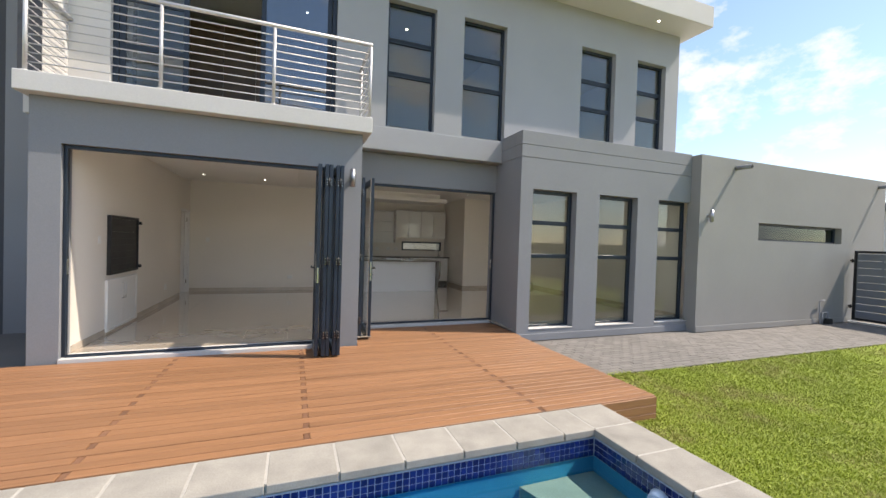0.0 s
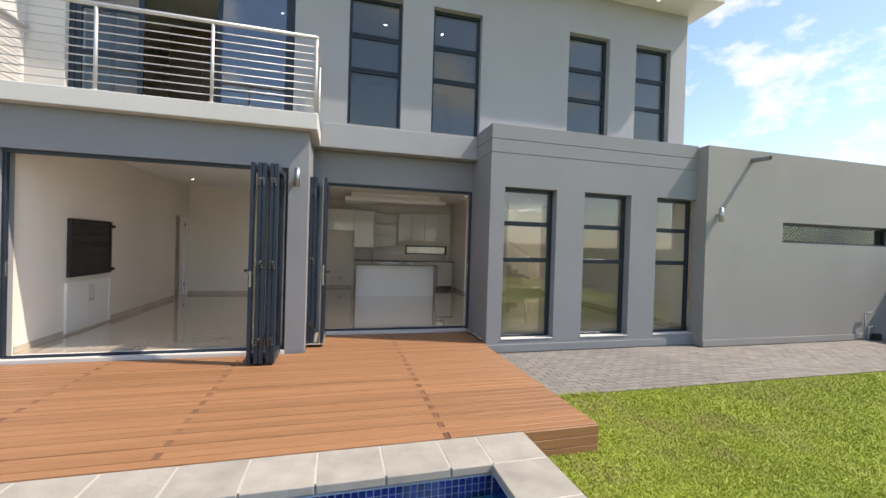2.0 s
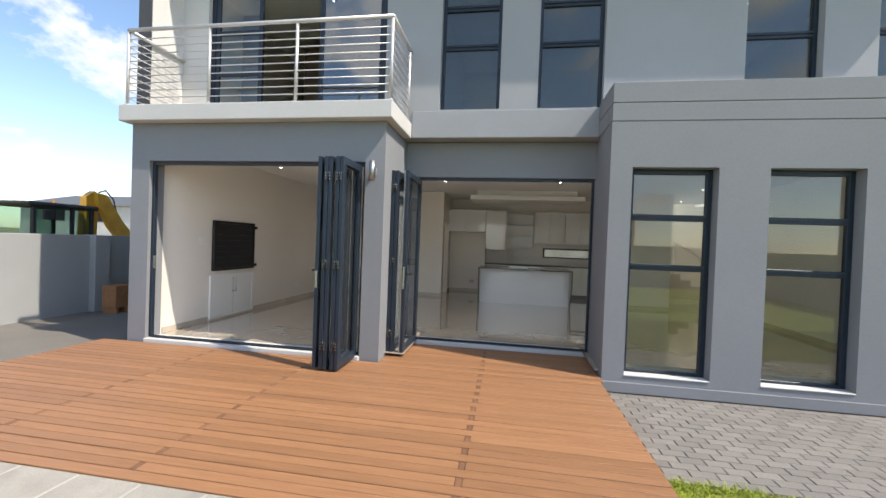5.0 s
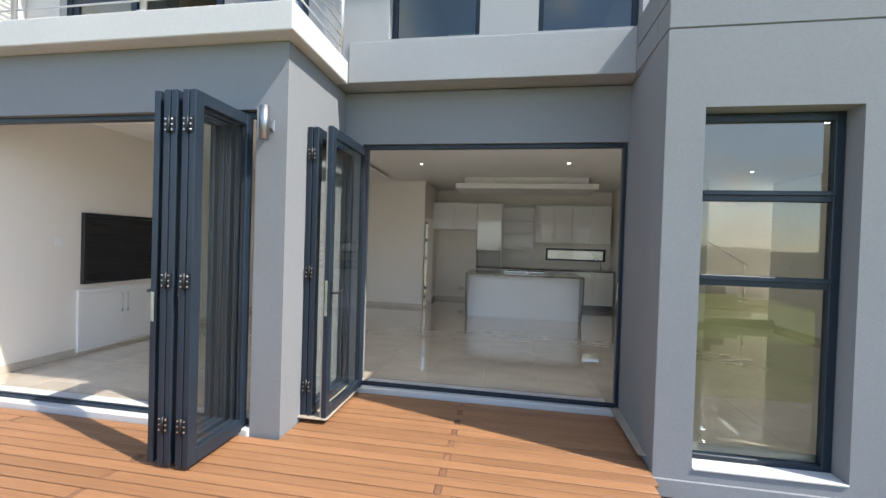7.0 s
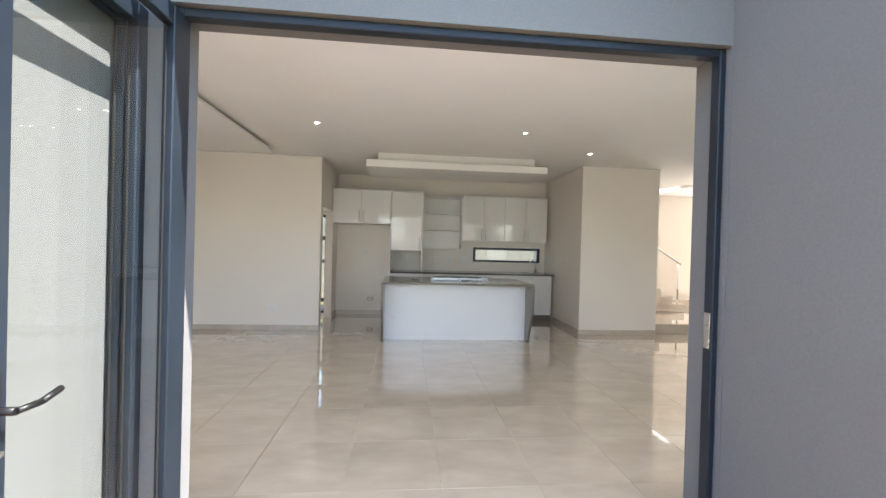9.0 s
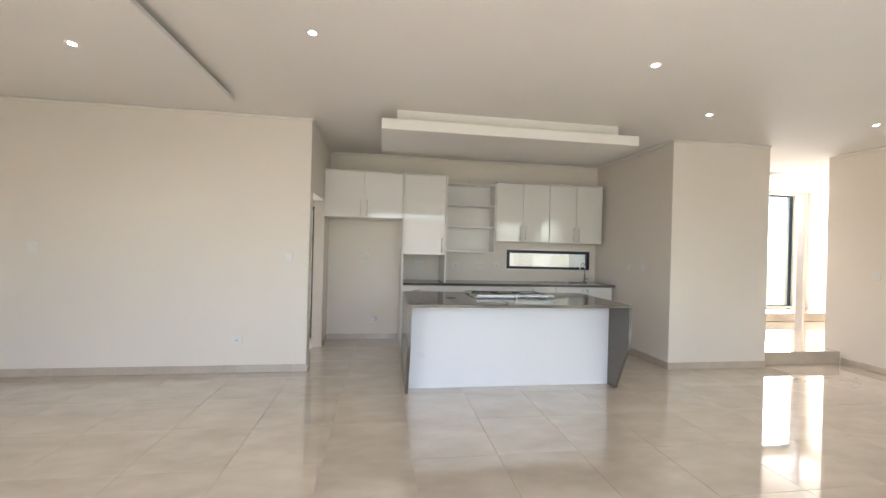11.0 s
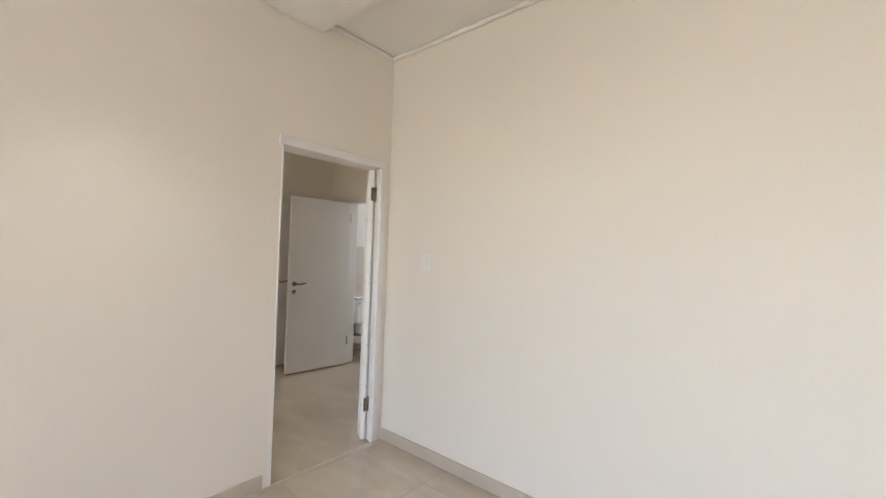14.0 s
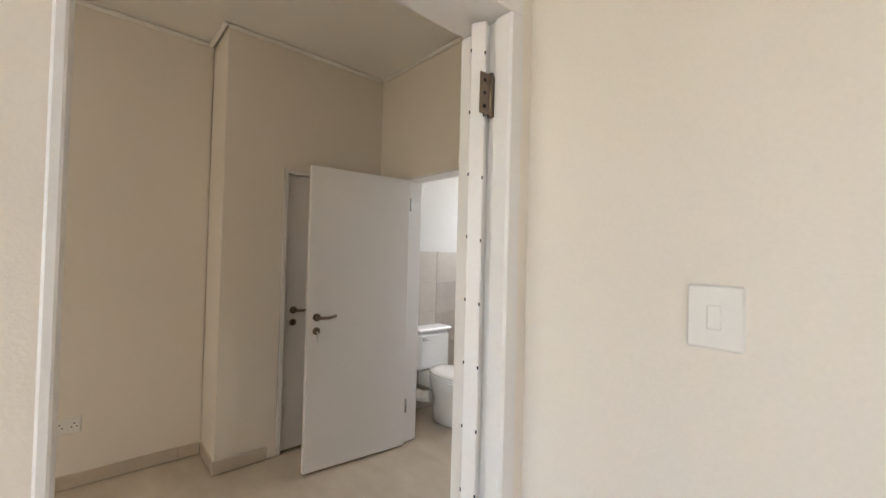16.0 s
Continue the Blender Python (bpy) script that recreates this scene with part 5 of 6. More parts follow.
for cx in (2.78, 3.05, 3.32):
    bm = bmesh.new()
    for dx in (-0.12, 0.12):
        box(bm, cx + dx - 0.006, cx + dx + 0.006, 11.64, 12.02, IZ + 0.022, IZ + 0.032, 0.002)
    for yy in (11.65, 11.83, 12.01):
        box(bm, cx - 0.12, cx + 0.12, yy - 0.006, yy + 0.006, IZ + 0.021, IZ + 0.031, 0.002)
    for dx in (-0.12, 0.12):
        for yy in (11.65, 12.01):
            box(bm, cx + dx - 0.008, cx + dx + 0.008, yy - 0.008, yy + 0.008, IZ + 0.013, IZ + 0.023)
    part("grate", bm, M_BLACK, hob)
    for yy in (11.74, 11.92):
        bm = bmesh.new()
        lathe(bm, [(0.04, 0.013), (0.04, 0.018), (0.028, 0.021)], (cx, yy, IZ), 16)
        part("burner", bm, M_BLACK, hob)
for k in range(5):
    bm = bmesh.new()
    tube(bm, (2.75 + 0.15 * k, 11.545, IZ + 0.027), (2.75 + 0.15 * k, 11.525, IZ + 0.027), 0.014, seg=12)
    part("knob", bm, M_STEEL, hob)
pp = thing("popup_socket", (2.32, 11.57, IZ), "flush dark round pop-up socket in the island top", "socket")
bm = bmesh.new()
lathe(bm, [(0.055, 0.0005), (0.055, 0.003), (0.045, 0.005)], (2.32, 11.57, IZ), 24)
part("cap", bm, M_BLACK, pp)

# ---- passage door, cloakroom ----
def butt_hinge(parent, x, y, z, nx, ny):
    bm = bmesh.new()
    tube(bm, (x, y, z - 0.055), (x, y, z + 0.055), 0.007, seg=8)
    ex, ey = (0.0, 1.0) if nx else (1.0, 0.0)
    for s in (-1, 1):
        x0, x1 = sorted((x + ex * s * 0.006 - (0.002 if nx else 0), x + ex * s * 0.038 + (0.002 if nx else 0)))
        y0, y1 = sorted((y + ey * s * 0.006 - (0.002 if ny else 0), y + ey * s * 0.038 + (0.002 if ny else 0)))
        box(bm, x0, x1, y0, y1, z - 0.05, z + 0.05)
        for dz in (-0.032, 0.0, 0.032):
            cx, cy = x + ex * s * 0.024, y + ey * s * 0.024
            tube(bm, (cx, cy, z + dz), (cx + nx * 0.004, cy + ny * 0.004, z + dz), 0.005, seg=6, mat=1)
    part("hinge", bm, [M_BRONZE, M_DARK], parent, "bronze butt hinge")


pd = thing("door", (-2.56, 11.6, 0), "white enamel door standing open into the passage", "door")
bm = bmesh.new()
box(bm, -2.655, -2.487, 11.212, 11.226, 0.0, 2.056, 0.003)
box(bm, -2.53, -2.476, 11.99, 12.042, 0.0, 2.056, 0.006)
box(bm, -2.66, -2.53, 12.0, 12.037, 0.0, 2.056, 0.004)
box(bm, -2.655, -2.478, 11.192, 12.042, 2.0565, 2.112, 0.005)
part("door_frame", bm, M_DOOR, pd)
bm = bmesh.new()
box(bm, 0.0, 0.76, -0.02, 0.02, 0.012, 2.045, 0.003)
LM = pose(-2.553, 11.958, 0.0, 0, 0, 118)
bmesh.ops.transform(bm, matrix=LM, verts=bm.verts)
leaf = part("leaf", bm, M_DOOR, pd)
for z in (0.28, 1.86):
    butt_hinge(pd, -2.532, 11.984, z, 1, 0)
bm = bmesh.new()
for k in range(13):
    z = 0.1 + k * 0.155
    box(bm, -0.0015, 0.001, -0.0195, -0.016, z, z + 0.008)
    box(bm, -0.0015, 0.001, 0.0165, 0.0195, z + 0.01, z + 0.018)
bmesh.ops.transform(bm, matrix=LM, verts=bm.verts)
part("screw_marks", bm, M_DARK, leaf)

idr = thing("door", (-4.38, 12.7, 0), "white enamel cloakroom door standing half open", "door")
DA = math.atan2(12.33 - 13.10, -4.42 + 4.345)
dm = pose(-4.345, 13.10, 0.0, 0, 0, math.degrees(DA))
bm = bmesh.new()
box(bm, 0.0, 0.76, -0.02, 0.02, 0.012, 2.035, 0.003)
bmesh.ops.transform(bm, matrix=dm, verts=bm.verts)
leaf = part("leaf", bm, M_DOOR, idr)


def lever_set(parent, m, x, side, mat=M_BRONZE):
    """A lever on a round rose with a keyhole rose under it, on one face of a leaf in the pose m."""
    bm = bmesh.new()
    tube(bm, (x, side * 0.02, 1.03), (x, side * 0.03, 1.03), 0.026, seg=16)
    tube(bm, (x, side * 0.03, 1.03), (x, side * 0.065, 1.03), 0.010, seg=8)
    bent(bm, [(x, side * 0.065, 1.03), (x - 0.06, side * 0.07, 1.028), (x - 0.12, side * 0.066, 1.04)], 0.010, 8)
    tube(bm, (x, side * 0.02, 0.94), (x, side * 0.027, 0.94), 0.025, seg=16)
    bmesh.ops.transform(bm, matrix=m, verts=bm.verts)
    h = part("handle", bm, mat, parent, "bronze lever handle")
    # dark slot, coloured as the shade in the keyhole
    bm = bmesh.new()
    box(bm, x - 0.004, x + 0.004, min(side * 0.026, side * 0.0285), max(side * 0.026, side * 0.0285), 0.925, 0.95)
    bmesh.ops.transform(bm, matrix=m, verts=bm.verts)
    part("keyhole", bm, M_DARK, h)


lever_set(idr, dm, 0.70, 1)
bm = bmesh.new()
tube(bm, (0.70, 0.028, 0.935), (0.70, 0.05, 0.935), 0.004, seg=6)
box(bm, 0.696, 0.704, 0.048, 0.052, 0.87, 0.94)
bmesh.ops.transform(bm, matrix=dm, verts=bm.verts)
part("key", bm, M_STEEL, idr)
bm = bmesh.new()
box(bm, 0.7602, 0.762, -0.012, 0.012, 0.92, 1.12)
bmesh.ops.transform(bm, matrix=dm, verts=bm.verts)
part("lock_edge", bm, M_STEEL, idr)
cf = thing("door_frame", (-4.04, 13.18, 0), "white enamel frame of the cloakroom doorway", "door frame")
bm = bmesh.new()
box(bm, -4.417, -4.375, 13.105, 13.25, 0.0, 2.04, 0.003)
box(bm, -3.705, -3.663, 13.105, 13.25, 0.0, 2.04, 0.003)
box(bm, -4.417, -3.663, 13.105, 13.25, 2.04, 2.058, 0.003)
part("frame", bm, M_DOOR, cf)
for z in (0.3, 1.85):
    bm = bmesh.new()
    tube(bm, (-4.34, 13.118, z - 0.05), (-4.34, 13.118, z + 0.05), 0.008, seg=8)
    part("hinge", bm, M_STEEL, cf)

hd = thing("door", (-4.79, 12.66, 0), "white enamel closed door in the passage", "door")
bm = bmesh.new()
box(bm, -4.90, -4.775, 12.303, 12.335, 0.0, 2.03, 0.003)
box(bm, -4.90, -4.775, 12.985, 13.017, 0.0, 2.03, 0.003)
box(bm, -4.90, -4.775, 12.303, 13.017, 2.03, 2.058, 0.003)
part("door_frame", bm, M_DOOR, hd)
leaf = part("leaf", bx(-4.85, -4.81, 12.337, 12.983, 0.01, 2.028, 0.002), M_DOOR, hd)
lever_set(hd, pose(-4.83, 12.337, 0.0, 0, 0, 90) @ Matrix.Diagonal((1, -1, 1, 1)) @ pose(0.12, 0, 0, 0, 0, 180) @ Matrix.Diagonal((1, -1, 1, 1)), 0.05, 1)

# cloakroom
wt = thing("wall_tiling", (-4.0, 14.7, 0), "beige wall tiles to shoulder height in the cloakroom", "wall tiles", kind="structure")
for k in range(6):
    for j in range(5):
        x0, z0 = -4.855 + k * 0.30, j * 0.30
        part("wall_tile", bx(x0 + 0.001, x0 + 0.298, 14.735, 14.748, z0 + 0.001, z0 + 0.298, 0.001), M_WCTILE, wt)
for k in range(5):
    for j in range(5):
        y0, z0 = 13.245 + k * 0.30, j * 0.30
        part("wall_tile", bx(-4.859, -4.847, y0 + 0.001, y0 + 0.298, z0 + 0.001, z0 + 0.298, 0.001), M_WCTILE, wt)
part("wall_tile", bx(-4.30, -4.0, 14.40, 14.73, 0.0, 1.18, 0.002), M_WCTILE, wt, "tiled boxed-in ledge")

wc = thing("toilet", (-4.5, 13.69, 0), "white porcelain toilet with a close-coupled cistern", "toilet")
TY = 13.69
bm = bmesh.new()
rings = []
for z, cx, a, b in ((0.0, -4.46, 0.19, 0.11), (0.08, -4.46, 0.18, 0.10), (0.2, -4.44, 0.19, 0.115), (0.30, -4.41, 0.24, 0.16), (0.38, -4.39, 0.27, 0.185), (0.405, -4.39, 0.27, 0.185)):
    rings.append([bm.verts.new((cx + a * math.cos(2 * math.pi * i / 24), TY + b * math.sin(2 * math.pi * i / 24), z + 0.002)) for i in range(24)])
for p, q in zip(rings, rings[1:]):
    for i in range(24):
        f = bm.faces.new((p[i], p[(i + 1) % 24], q[(i + 1) % 24], q[i]))
        f.smooth = True
bm.faces.new(list(reversed(rings[0]))), bm.faces.new(rings[-1])
part("bowl", bm, M_PORC, wc)
bm = bmesh.new()
lathe(bm, [(0.25, 0.408), (0.275, 0.41), (0.275, 0.425), (0.26, 0.43), (0.27, 0.433), (0.27, 0.45), (0.20, 0.458), (0.02, 0.46)], (-4.385, TY, 0), 28, 1.0, 0.70)
part("seat", bm, M_PORC, wc, "white toilet seat and lid")
bm = bmesh.new()
box(bm, -4.84, -4.66, TY - 0.19, TY + 0.19, 0.40, 0.755, 0.03)
part("cistern", bm, M_PORC, wc)
part("cistern_lid", bx(-4.845, -4.65, TY - 0.20, TY + 0.20, 0.756, 0.79, 0.012), M_PORC, wc)
bm = bmesh.new()
box(bm, -4.80, -4.60, TY - 0.10, TY + 0.10, 0.25, 0.40, 0.02)
part("neck", bm, M_PORC, wc)
bm = bmesh.new()
tube(bm, (-4.66, TY - 0.14, 0.70), (-4.64, TY - 0.14, 0.70), 0.018, seg=12)
tube(bm, (-4.64, TY - 0.14, 0.70), (-4.64, TY - 0.07, 0.69), 0.006, seg=6)
part("flush_lever", bm, M_STEEL, wc)
bm = bmesh.new()
bent(bm, [(-4.60, TY - 0.10, 0.20), (-4.66, TY - 0.14, 0.19), (-4.80, TY - 0.14, 0.18)], 0.05, 12)
part("waste_pipe", bm, M_PLASTIC, wc)

# ---- entrance stair ----
st = thing("staircase", (6.7, 13.5, 0.17), "tiled staircase with a steel handrail", "staircase")
for k in range(9):
    x1 = 8.3 - 0.28 * k
    part("step", bx(x1 - 0.30, x1, 13.4, 14.4, 0.171, 0.17 + 0.175 * (k + 1), 0.006), M_TILE, st)
bm = bmesh.new()
bent(bm, [(8.2, 13.45, 1.22), (5.85, 13.45, 2.68)], 0.02, 10)
part("handrail", bm, M_STEEL, st)
for k in (0, 3, 6):
    bm = bmesh.new()
    tube(bm, (8.15 - 0.28 * k, 13.45, 0.34 + 0.175 * k), (8.15 - 0.28 * k, 13.45, 1.26 + 0.175 * k), 0.018, seg=10)
    part("baluster", bm, M_STEEL, st)

# ---- yard and surroundings ----
def boundary(name, x0, x1, y0, y1, top, label, mat=M_BWALL):
    b = thing(name, ((x0 + x1) / 2, (y0 + y1) / 2, -0.25), label, "boundary wall", kind="structure")
    part("wall_body", bx(x0, x1, y0, y1, -0.258, top, 0.01), mat, b)
    return b


bw = boundary("boundary_wall_west", -6.12, -6.0, -9.0, 16.0, 1.385, "grey plastered boundary wall with piers")
for y in (2.0, 5.0, 8.02, 11.0):
    part("pier", bx(-6.16, -5.86, y, y + 0.32, -0.257, 1.39, 0.01), M_BWALL, bw)
boundary("boundary_wall_south", -6.1, 13.3, -9.2, -9.0, 1.75, "pale plastered boundary wall behind the lawn")
boundary("boundary_wall_north", -6.1, 9.2, 17.2, 17.4, 2.3, "pale plastered boundary wall behind the kitchen", M_SLAB)

pal = thing("brick_pallet", (-5.5, 8.2, -0.2), "stack of orange-brown bricks on a wooden pallet", "brick stack")
part("brick_stack", bx(-5.66, -5.32, 8.0, 8.44, -0.09, 0.36, 0.012), M_BRICK, pal)
for y in (8.02, 8.20, 8.38):
    part("pallet_block", bx(-5.66, -5.32, y, y + 0.06, -0.202, -0.09, 0.004), M_BRICK, pal)

# backhoe loader beyond the wall
bh = thing("backhoe_loader", (-7.8, 9.0, -0.26), "yellow backhoe loader with a glazed cab parked beyond the wall", "digger")
CX0, CX1, CY0, CY1 = -8.4, -7.0, 7.55, 9.05
bm = bmesh.new()
box(bm, CX0 - 0.06, CX1 + 0.06, CY0 - 0.12, CY1 + 0.12, 2.42, 2.55, 0.05)
part("cab_roof", bm, M_RUBBER, bh, "dark cab roof")
for x in (CX0, CX1 - 0.08):
    for y in (CY0, 8.45, CY1 - 0.08):
        part("cab_pillar", bx(x, x + 0.08, y, y + 0.08, 1.0, 2.42, 0.01), M_RUBBER, bh)
part("cab_base", bx(CX0, CX1, CY0, CY1, 0.7, 1.25, 0.03), M_YELLOW, bh)
for y0, y1 in ((CY0 + 0.08, 8.45), (8.53, CY1 - 0.08)):
    for x in (CX0 + 0.03, CX1 - 0.05):
        part("cab_window", bx(x, x + 0.01, y0, y1, 1.25, 2.42), M_TGLASS, bh)
part("seat", bx(-7.95, -7.45, 8.1, 8.6, 1.25, 1.62, 0.06), M_BLUE, bh, "blue driver's seat")
part("bonnet", bx(-8.2, -7.2, 5.9, 7.54, 0.7, 1.30, 0.06), M_YELLOW, bh)
for x in (-8.75, -6.95):
    for y, r in ((8.6, 0.72), (6.4, 0.5)):
        bm = bmesh.new()
        tube(bm, (x, y, -0.26 + r), (x + 0.4 if x < -8 else x - 0.4, y, -0.26 + r), r, seg=28)
        w = part("wheel", bm, M_RUBBER, bh)
        bm = bmesh.new()
        s = -1 if x < -8 else 1
        tube(bm, (x + s * 0.005, y, -0.26 + r), (x + s * 0.02, y, -0.26 + r), r * 0.5, seg=20)
        part("rim", bm, M_YELLOW, w)
bm = bmesh.new()
prism(bm, [(9.15, 0.9), (9.55, 0.9), (9.62, 2.5), (9.75, 2.9), (9.5, 3.05), (9.25, 2.85), (9.2, 2.2)], "x", -7.75, -7.55)
part("boom", bm, M_YELLOW, bh, "yellow digging boom")
bm = bmesh.new()
prism(bm, [(9.45, 3.0), (9.75, 2.95), (10.25, 2.2), (11.1, 1.15), (11.0, 0.9), (10.6, 1.1), (9.85, 2.0), (9.5, 2.65)], "x", -7.55, -7.38)
part("dipper_arm", bm, M_YELLOW, bh, "yellow dipper arm")
bm = bmesh.new()
tube(bm, (-7.46, 9.9, 2.55), (-7.46, 10.7, 1.75), 0.045, seg=10)
tube(bm, (-7.46, 10.7, 1.75), (-7.46, 11.1, 1.35), 0.025, seg=10)
part("ram", bm, M_STEEL, bh)
bm = bmesh.new()
bent(bm, [(-7.46, 9.55, 3.02), (-7.46, 9.75, 3.1), (-7.46, 10.0, 2.85), (-7.46, 10.1, 2.5)], 0.02, 8)
part("hose", bm, M_RUBBER, bh)
part("mirror", bx(-6.95, -6.88, 7.7, 7.95, 2.1, 2.35, 0.02), M_RUBBER, bh)
part("beacon", bx(-7.4, -7.3, 8.2, 8.3, 2.55, 2.63, 0.02), M_BRICK, bh, "orange beacon lamp")


bh.scale = (0.82, 0.82, 0.82)


def house(name, x0, x1, y0, y1, top, wallm, roofm, label, rise=1.2, wins=()):
    h = thing(name, ((x0 + x1) / 2, (y0 + y1) / 2, -0.26), label, "house")
    part("house_wall", bx(x0, x1, y0, y1, -0.262, top), wallm, h)
    if rise:
        bm = bmesh.new()
        prism(bm, [(y0 - 0.4, top), (y1 + 0.4, top), ((y0 + y1) / 2, top + rise)], "x", x0 - 0.4, x1 + 0.4)
    else:
        bm = bx(x0 - 0.1, x1 + 0.1, y0 - 0.1, y1 + 0.1, top, top + 0.25)
    part("house_roof", bm, roofm, h)
    for ax, a0, a1, z0, z1 in wins:
        if ax == "s":
            b = bx(a0, a1, y0 - 0.03, y0 + 0.02, z0, z1)
        elif ax == "n":
            b = bx(a0, a1, y1 - 0.02, y1 + 0.03, z0, z1)
        elif ax == "e":
            b = bx(x1 - 0.02, x1 + 0.03, a0, a1, z0, z1)
        else:
            b = bx(x0 - 0.03, x0 + 0.02, a0, a1, z0, z1)
        part("house_window", b, M_DARK, h, "dark window")
    return h


house("house", -52, -36, 38, 50, 4.2, M_HOUSE, M_ROOFT, "pale two-storey house with a dark pitched roof, far off", 1.6,
      [("s", -42, -40, 2.4, 3.6), ("s", -48, -46, 2.4, 3.6), ("e", 40, 42, 2.4, 3.6)])
house("house", 31, 42, 11, 22, 4.0, M_HOUSE, M_ROOFT, "pale house with a dark slate roof beyond the gate", 1.5,
      [("w", 13, 14.2, 2.6, 3.6), ("w", 12.2, 13.0, 0.4, 1.3)])
house("house", 2, 13, -34, -24, 4.3, M_BRICK, M_BRICK, "brown flat-roofed house behind the garden", 0, [("n", 4, 5.5, 1.0, 2.2), ("n", 9, 10.5, 1.0, 2.2)])
house("house", -14, -4, -32, -22, 3.4, M_HOUSE, M_ROOFT, "pale house behind the garden", 1.3, [("n", -12, -10.5, 0.9, 2.1)])
lp = thing("street_lamp", (-30, 34, -0.26), "tall dark street lamp post", "street lamp")
bm = bmesh.new()
tube(bm, (-30, 34, -0.26), (-30, 34, 8.2), 0.11, 0.07, 10)
part("pole", bm, M_RUBBER, lp)
part("lamp_head", bx(-30.5, -29.9, 33.9, 34.1, 8.2, 8.35, 0.02), M_RUBBER, lp)


def tree(x, y, h, seed):
    r = random.Random(seed)
    t = thing("tree", (x, y, -0.26), "far green tree at the edge of the open ground", "tree", "far trees")
    bm = bmesh.new()
    tube(bm, (x, y, -0.26), (x + 0.1, y, h * 0.55), 0.22, 0.1, 8)
    for _ in range(6):
        a = r.uniform(0, 6.28)
        tube(bm, (x + 0.08, y, h * r.uniform(0.3, 0.5)), (x + math.cos(a) * h * 0.25, y + math.sin(a) * h * 0.25, h * r.uniform(0.6, 0.85)), 0.08, 0.03, 6)
    part("trunk", bm, M_BARK, t)
    vs, fs = [], []
    for _ in range(700):
        a, e = r.uniform(0, 6.28), r.gauss(0, 0.5)
        rr = h * 0.36 * (r.random() ** 0.5) * r.uniform(0.7, 1.15)
        c = Vector((x + math.cos(a) * rr, y + math.sin(a) * rr, h * 0.68 + e * h * 0.2))
        s, q = h * 0.035, Euler((r.uniform(0, 6), r.uniform(0, 6), r.uniform(0, 6))).to_matrix()
        k = len(vs)
        vs += [tuple(c + q @ Vector(p)) for p in ((-s, 0, 0), (0, -s * 0.6, 0), (s, 0, s * 0.2), (0, s * 0.6, 0))]
        fs.append((k, k + 1, k + 2, k + 3))
    me = bpy.data.meshes.new("crown")
    me.from_pydata(vs, [], fs)
    me.materials.append(M_LEAF)
    o = new("crown", me)
    o.parent, o.matrix_parent_inverse = t, base(t)


for i, (x, y, h) in enumerate(((62, 95, 7), (70, 100, 8), (56, 90, 6), (80, 96, 7), (-70, 80, 8), (-60, 90, 7), (48, 88, 5.5), (50, 20, 5))):
    tree(x, y, h, i)


# ---- pieces: deck boards, pavers, floor tiles ----
def piece_mesh(name, w, d, h, bevel, mat):
    bm = bmesh.new()
    box(bm, 0, w, 0, d, -h, 0, bevel)
    return mesh_of(name, bm, mat)


def piece(name, me, parent, x, y, z, rz=0.0):
    o = new(name, me)
    o.parent = parent
    o.matrix_parent_inverse = base(parent)
    o.matrix_basis = pose(x, y, z, 0, 0, rz)
    return o


cache = {}


def board(x0, x1, y, w, mat=M_DECK, dz=0.0):
    key = (round(x1 - x0, 3), round(w, 3), mat.name)
    if key not in cache:
        cache[key] = piece_mesh("deck_board", x1 - x0, w, 0.022, 0.003, mat)
    piece("deck_board", cache[key], deck, x0, y, -0.05 + dz)


rnd = random.Random(5)
PITCH = 0.0975
lines = (-1.29, 0.17, 2.27)
row, y = 0, 3.165
while y < 6.95:
    back = y > 5.84
    x0, x1 = (0.958, 3.69) if back else (-3.12, 3.658)
    w = PITCH - 0.0085
    cuts = [c for k, c in enumerate(lines) if x0 < c < x1 and (row + k) % 2 == 0]
    a = x0
    for c in cuts:
        board(a, c - 0.025, y, w, dz=rnd.uniform(-0.0015, 0.0015))
        board(c - 0.022, c + 0.022, y, w, M_DECKD, -0.003)
        a = c + 0.025
    board(a, x1, y, w, dz=rnd.uniform(-0.0015, 0.0015))
    row += 1
    y += PITCH

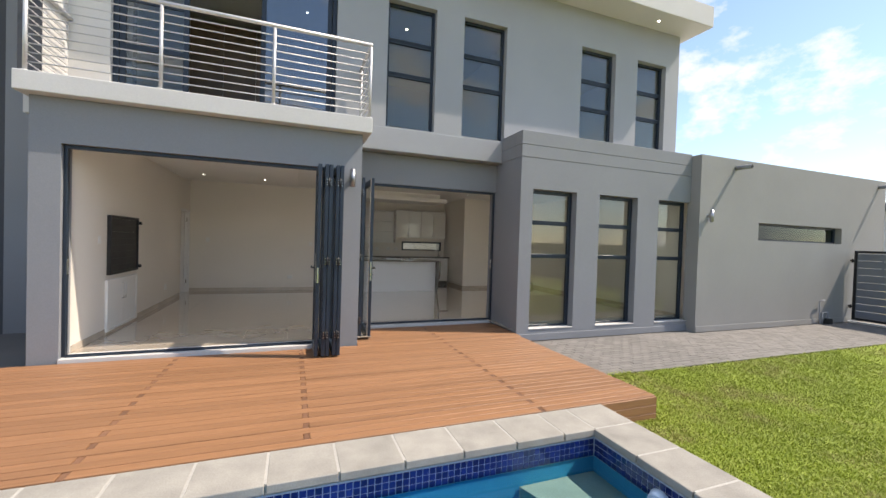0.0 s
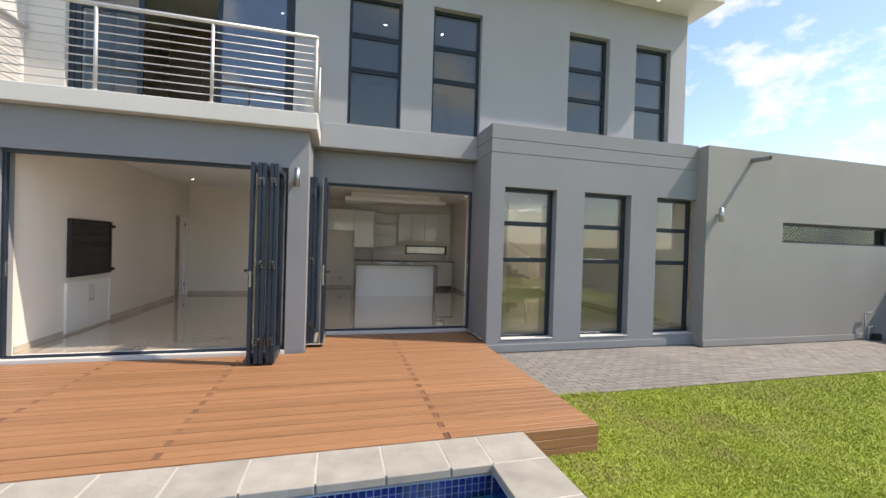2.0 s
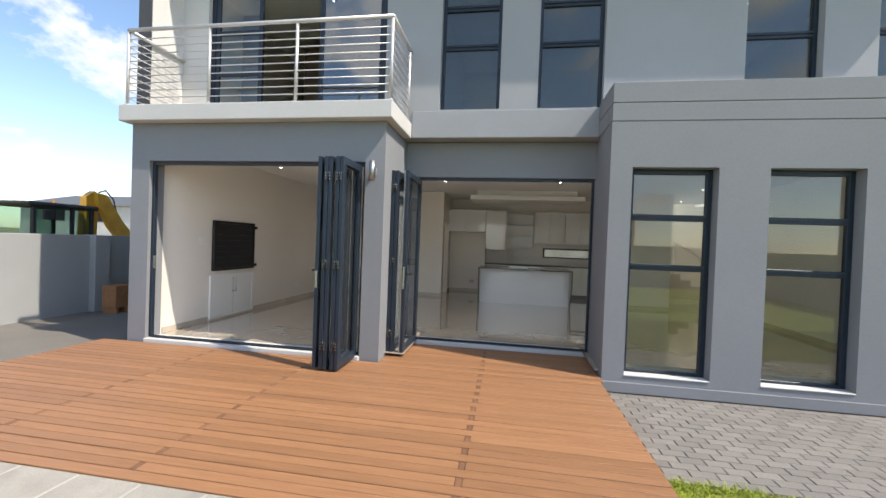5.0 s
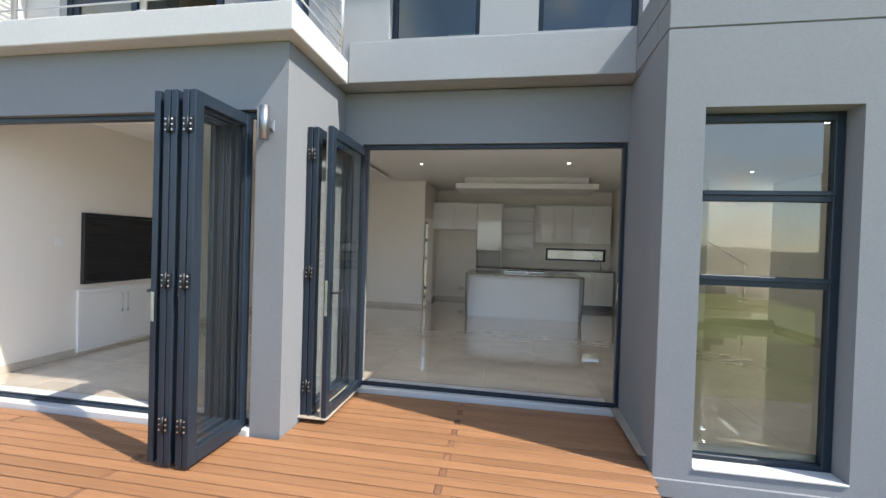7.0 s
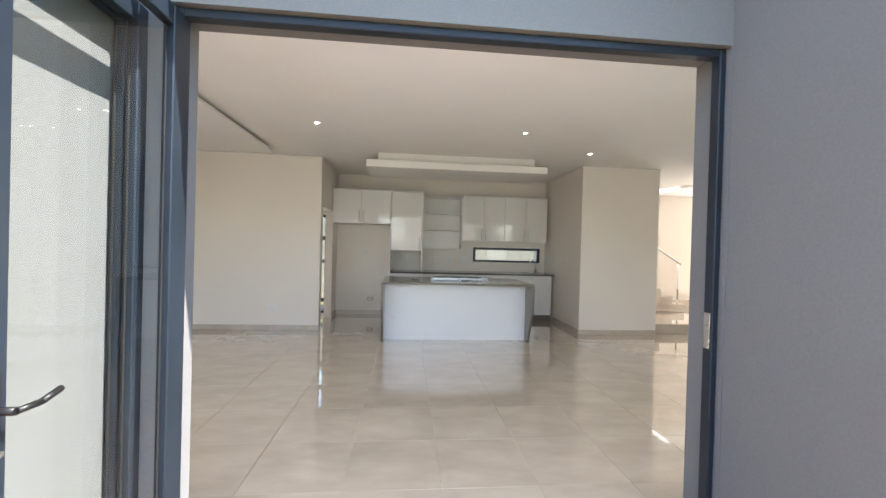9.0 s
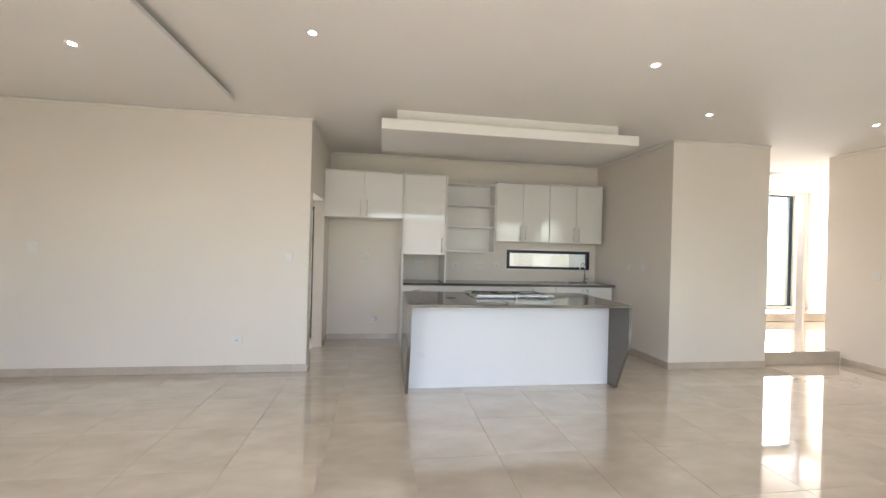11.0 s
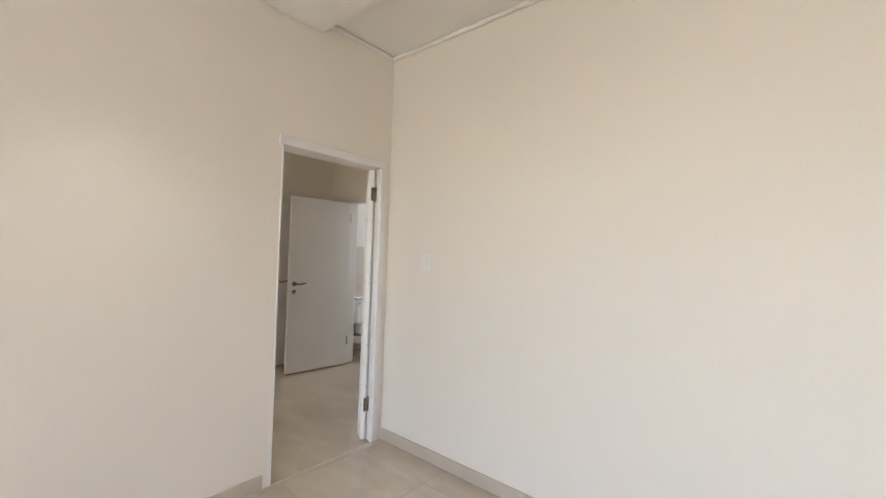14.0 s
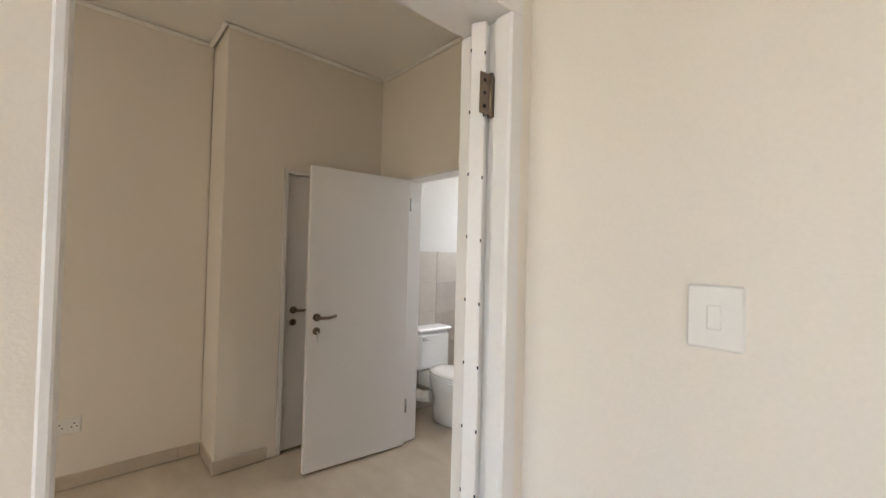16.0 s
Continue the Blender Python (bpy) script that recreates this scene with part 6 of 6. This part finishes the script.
# brick pavers, each course set off by half a brick
PL, PWD = 0.2, 0.1
long_m, far_v, far_f = piece_mesh("paver", PL - 0.006, PWD - 0.006, 0.05, 0.004, M_PAVE), [], []
count = 0
for i in range(-60, 160):
    for j in range(-60, 80):
        x, yv = 3.67 + i * 0.2 + j * 0.1, 4.2 + j * 0.1
        yt = 6.04 if x < 7.6 else 5.83
        if not (3.66 <= x and x + PL <= 13.15 and 4.2 <= yv and yv + PWD <= yt):
            continue
        if x < 6.3 and count < 300:
            piece("paver", long_m, pav, x + 0.003, yv + 0.003, -0.2 + rnd.uniform(-0.002, 0.002))
            count += 1
        else:
            k = len(far_v)
            z = -0.2 + rnd.uniform(-0.002, 0.002)
            p, q, r, s = x + 0.003, x + PL - 0.003, yv + 0.003, yv + PWD - 0.003
            far_v += [(p, r, z), (q, r, z), (q, s, z), (p, s, z), (p - 0.002, r - 0.002, z - 0.012), (q + 0.002, r - 0.002, z - 0.012), (q + 0.002, s + 0.002, z - 0.012), (p - 0.002, s + 0.002, z - 0.012)]
            far_f += [(k, k + 1, k + 2, k + 3), (k, k + 4, k + 5, k + 1), (k + 1, k + 5, k + 6, k + 2), (k + 2, k + 6, k + 7, k + 3), (k + 3, k + 7, k + 4, k)]
me = bpy.data.meshes.new("pavers")
me.from_pydata(far_v, [], far_f)
me.materials.append(M_PAVE)
fp = new("pavers", me)
fp.parent, fp.matrix_parent_inverse = pav, base(pav)
tagged(fp, "grey brick pavers farther along the wall", kind="stuff")

# floor tiles
floor = bpy.data.objects["floor"]
TS = 0.61
tile_m = {}


def tile(x0, x1, y0, y1):
    key = (round(x1 - x0, 3), round(y1 - y0, 3))
    if key not in tile_m:
        tile_m[key] = piece_mesh("floor_tile", x1 - x0, y1 - y0, 0.01, 0.0007, M_TILE)
    piece("floor_tile", tile_m[key], floor, x0, y0, 0.0)


i0, j0 = int((-2.49 - 1.21) // TS), int((6.19 - 7.0) // TS)
for i in range(i0, 13):
    for j in range(j0, 13):
        x0, x1 = max(1.21 + i * TS, -2.485), min(1.21 + (i + 1) * TS, 7.945)
        y0, y1 = max(7.0 + j * TS, 6.195), min(7.0 + (j + 1) * TS, 13.72)
        if x1 - x0 < 0.03 or y1 - y0 < 0.03:
            continue
        if y0 > 12.08 and (x1 < 0.75 or x0 > 5.3):
            continue
        if 0.7 < x0 and x1 < 4.0:
            # the tiles stop at the folding doors' sill
            y0 = max(y0, 7.274)
            if y1 - y0 < 0.03:
                continue
        tile(x0 + 0.0009, x1 - 0.0009, y0 + 0.0009, y1 - 0.0009)
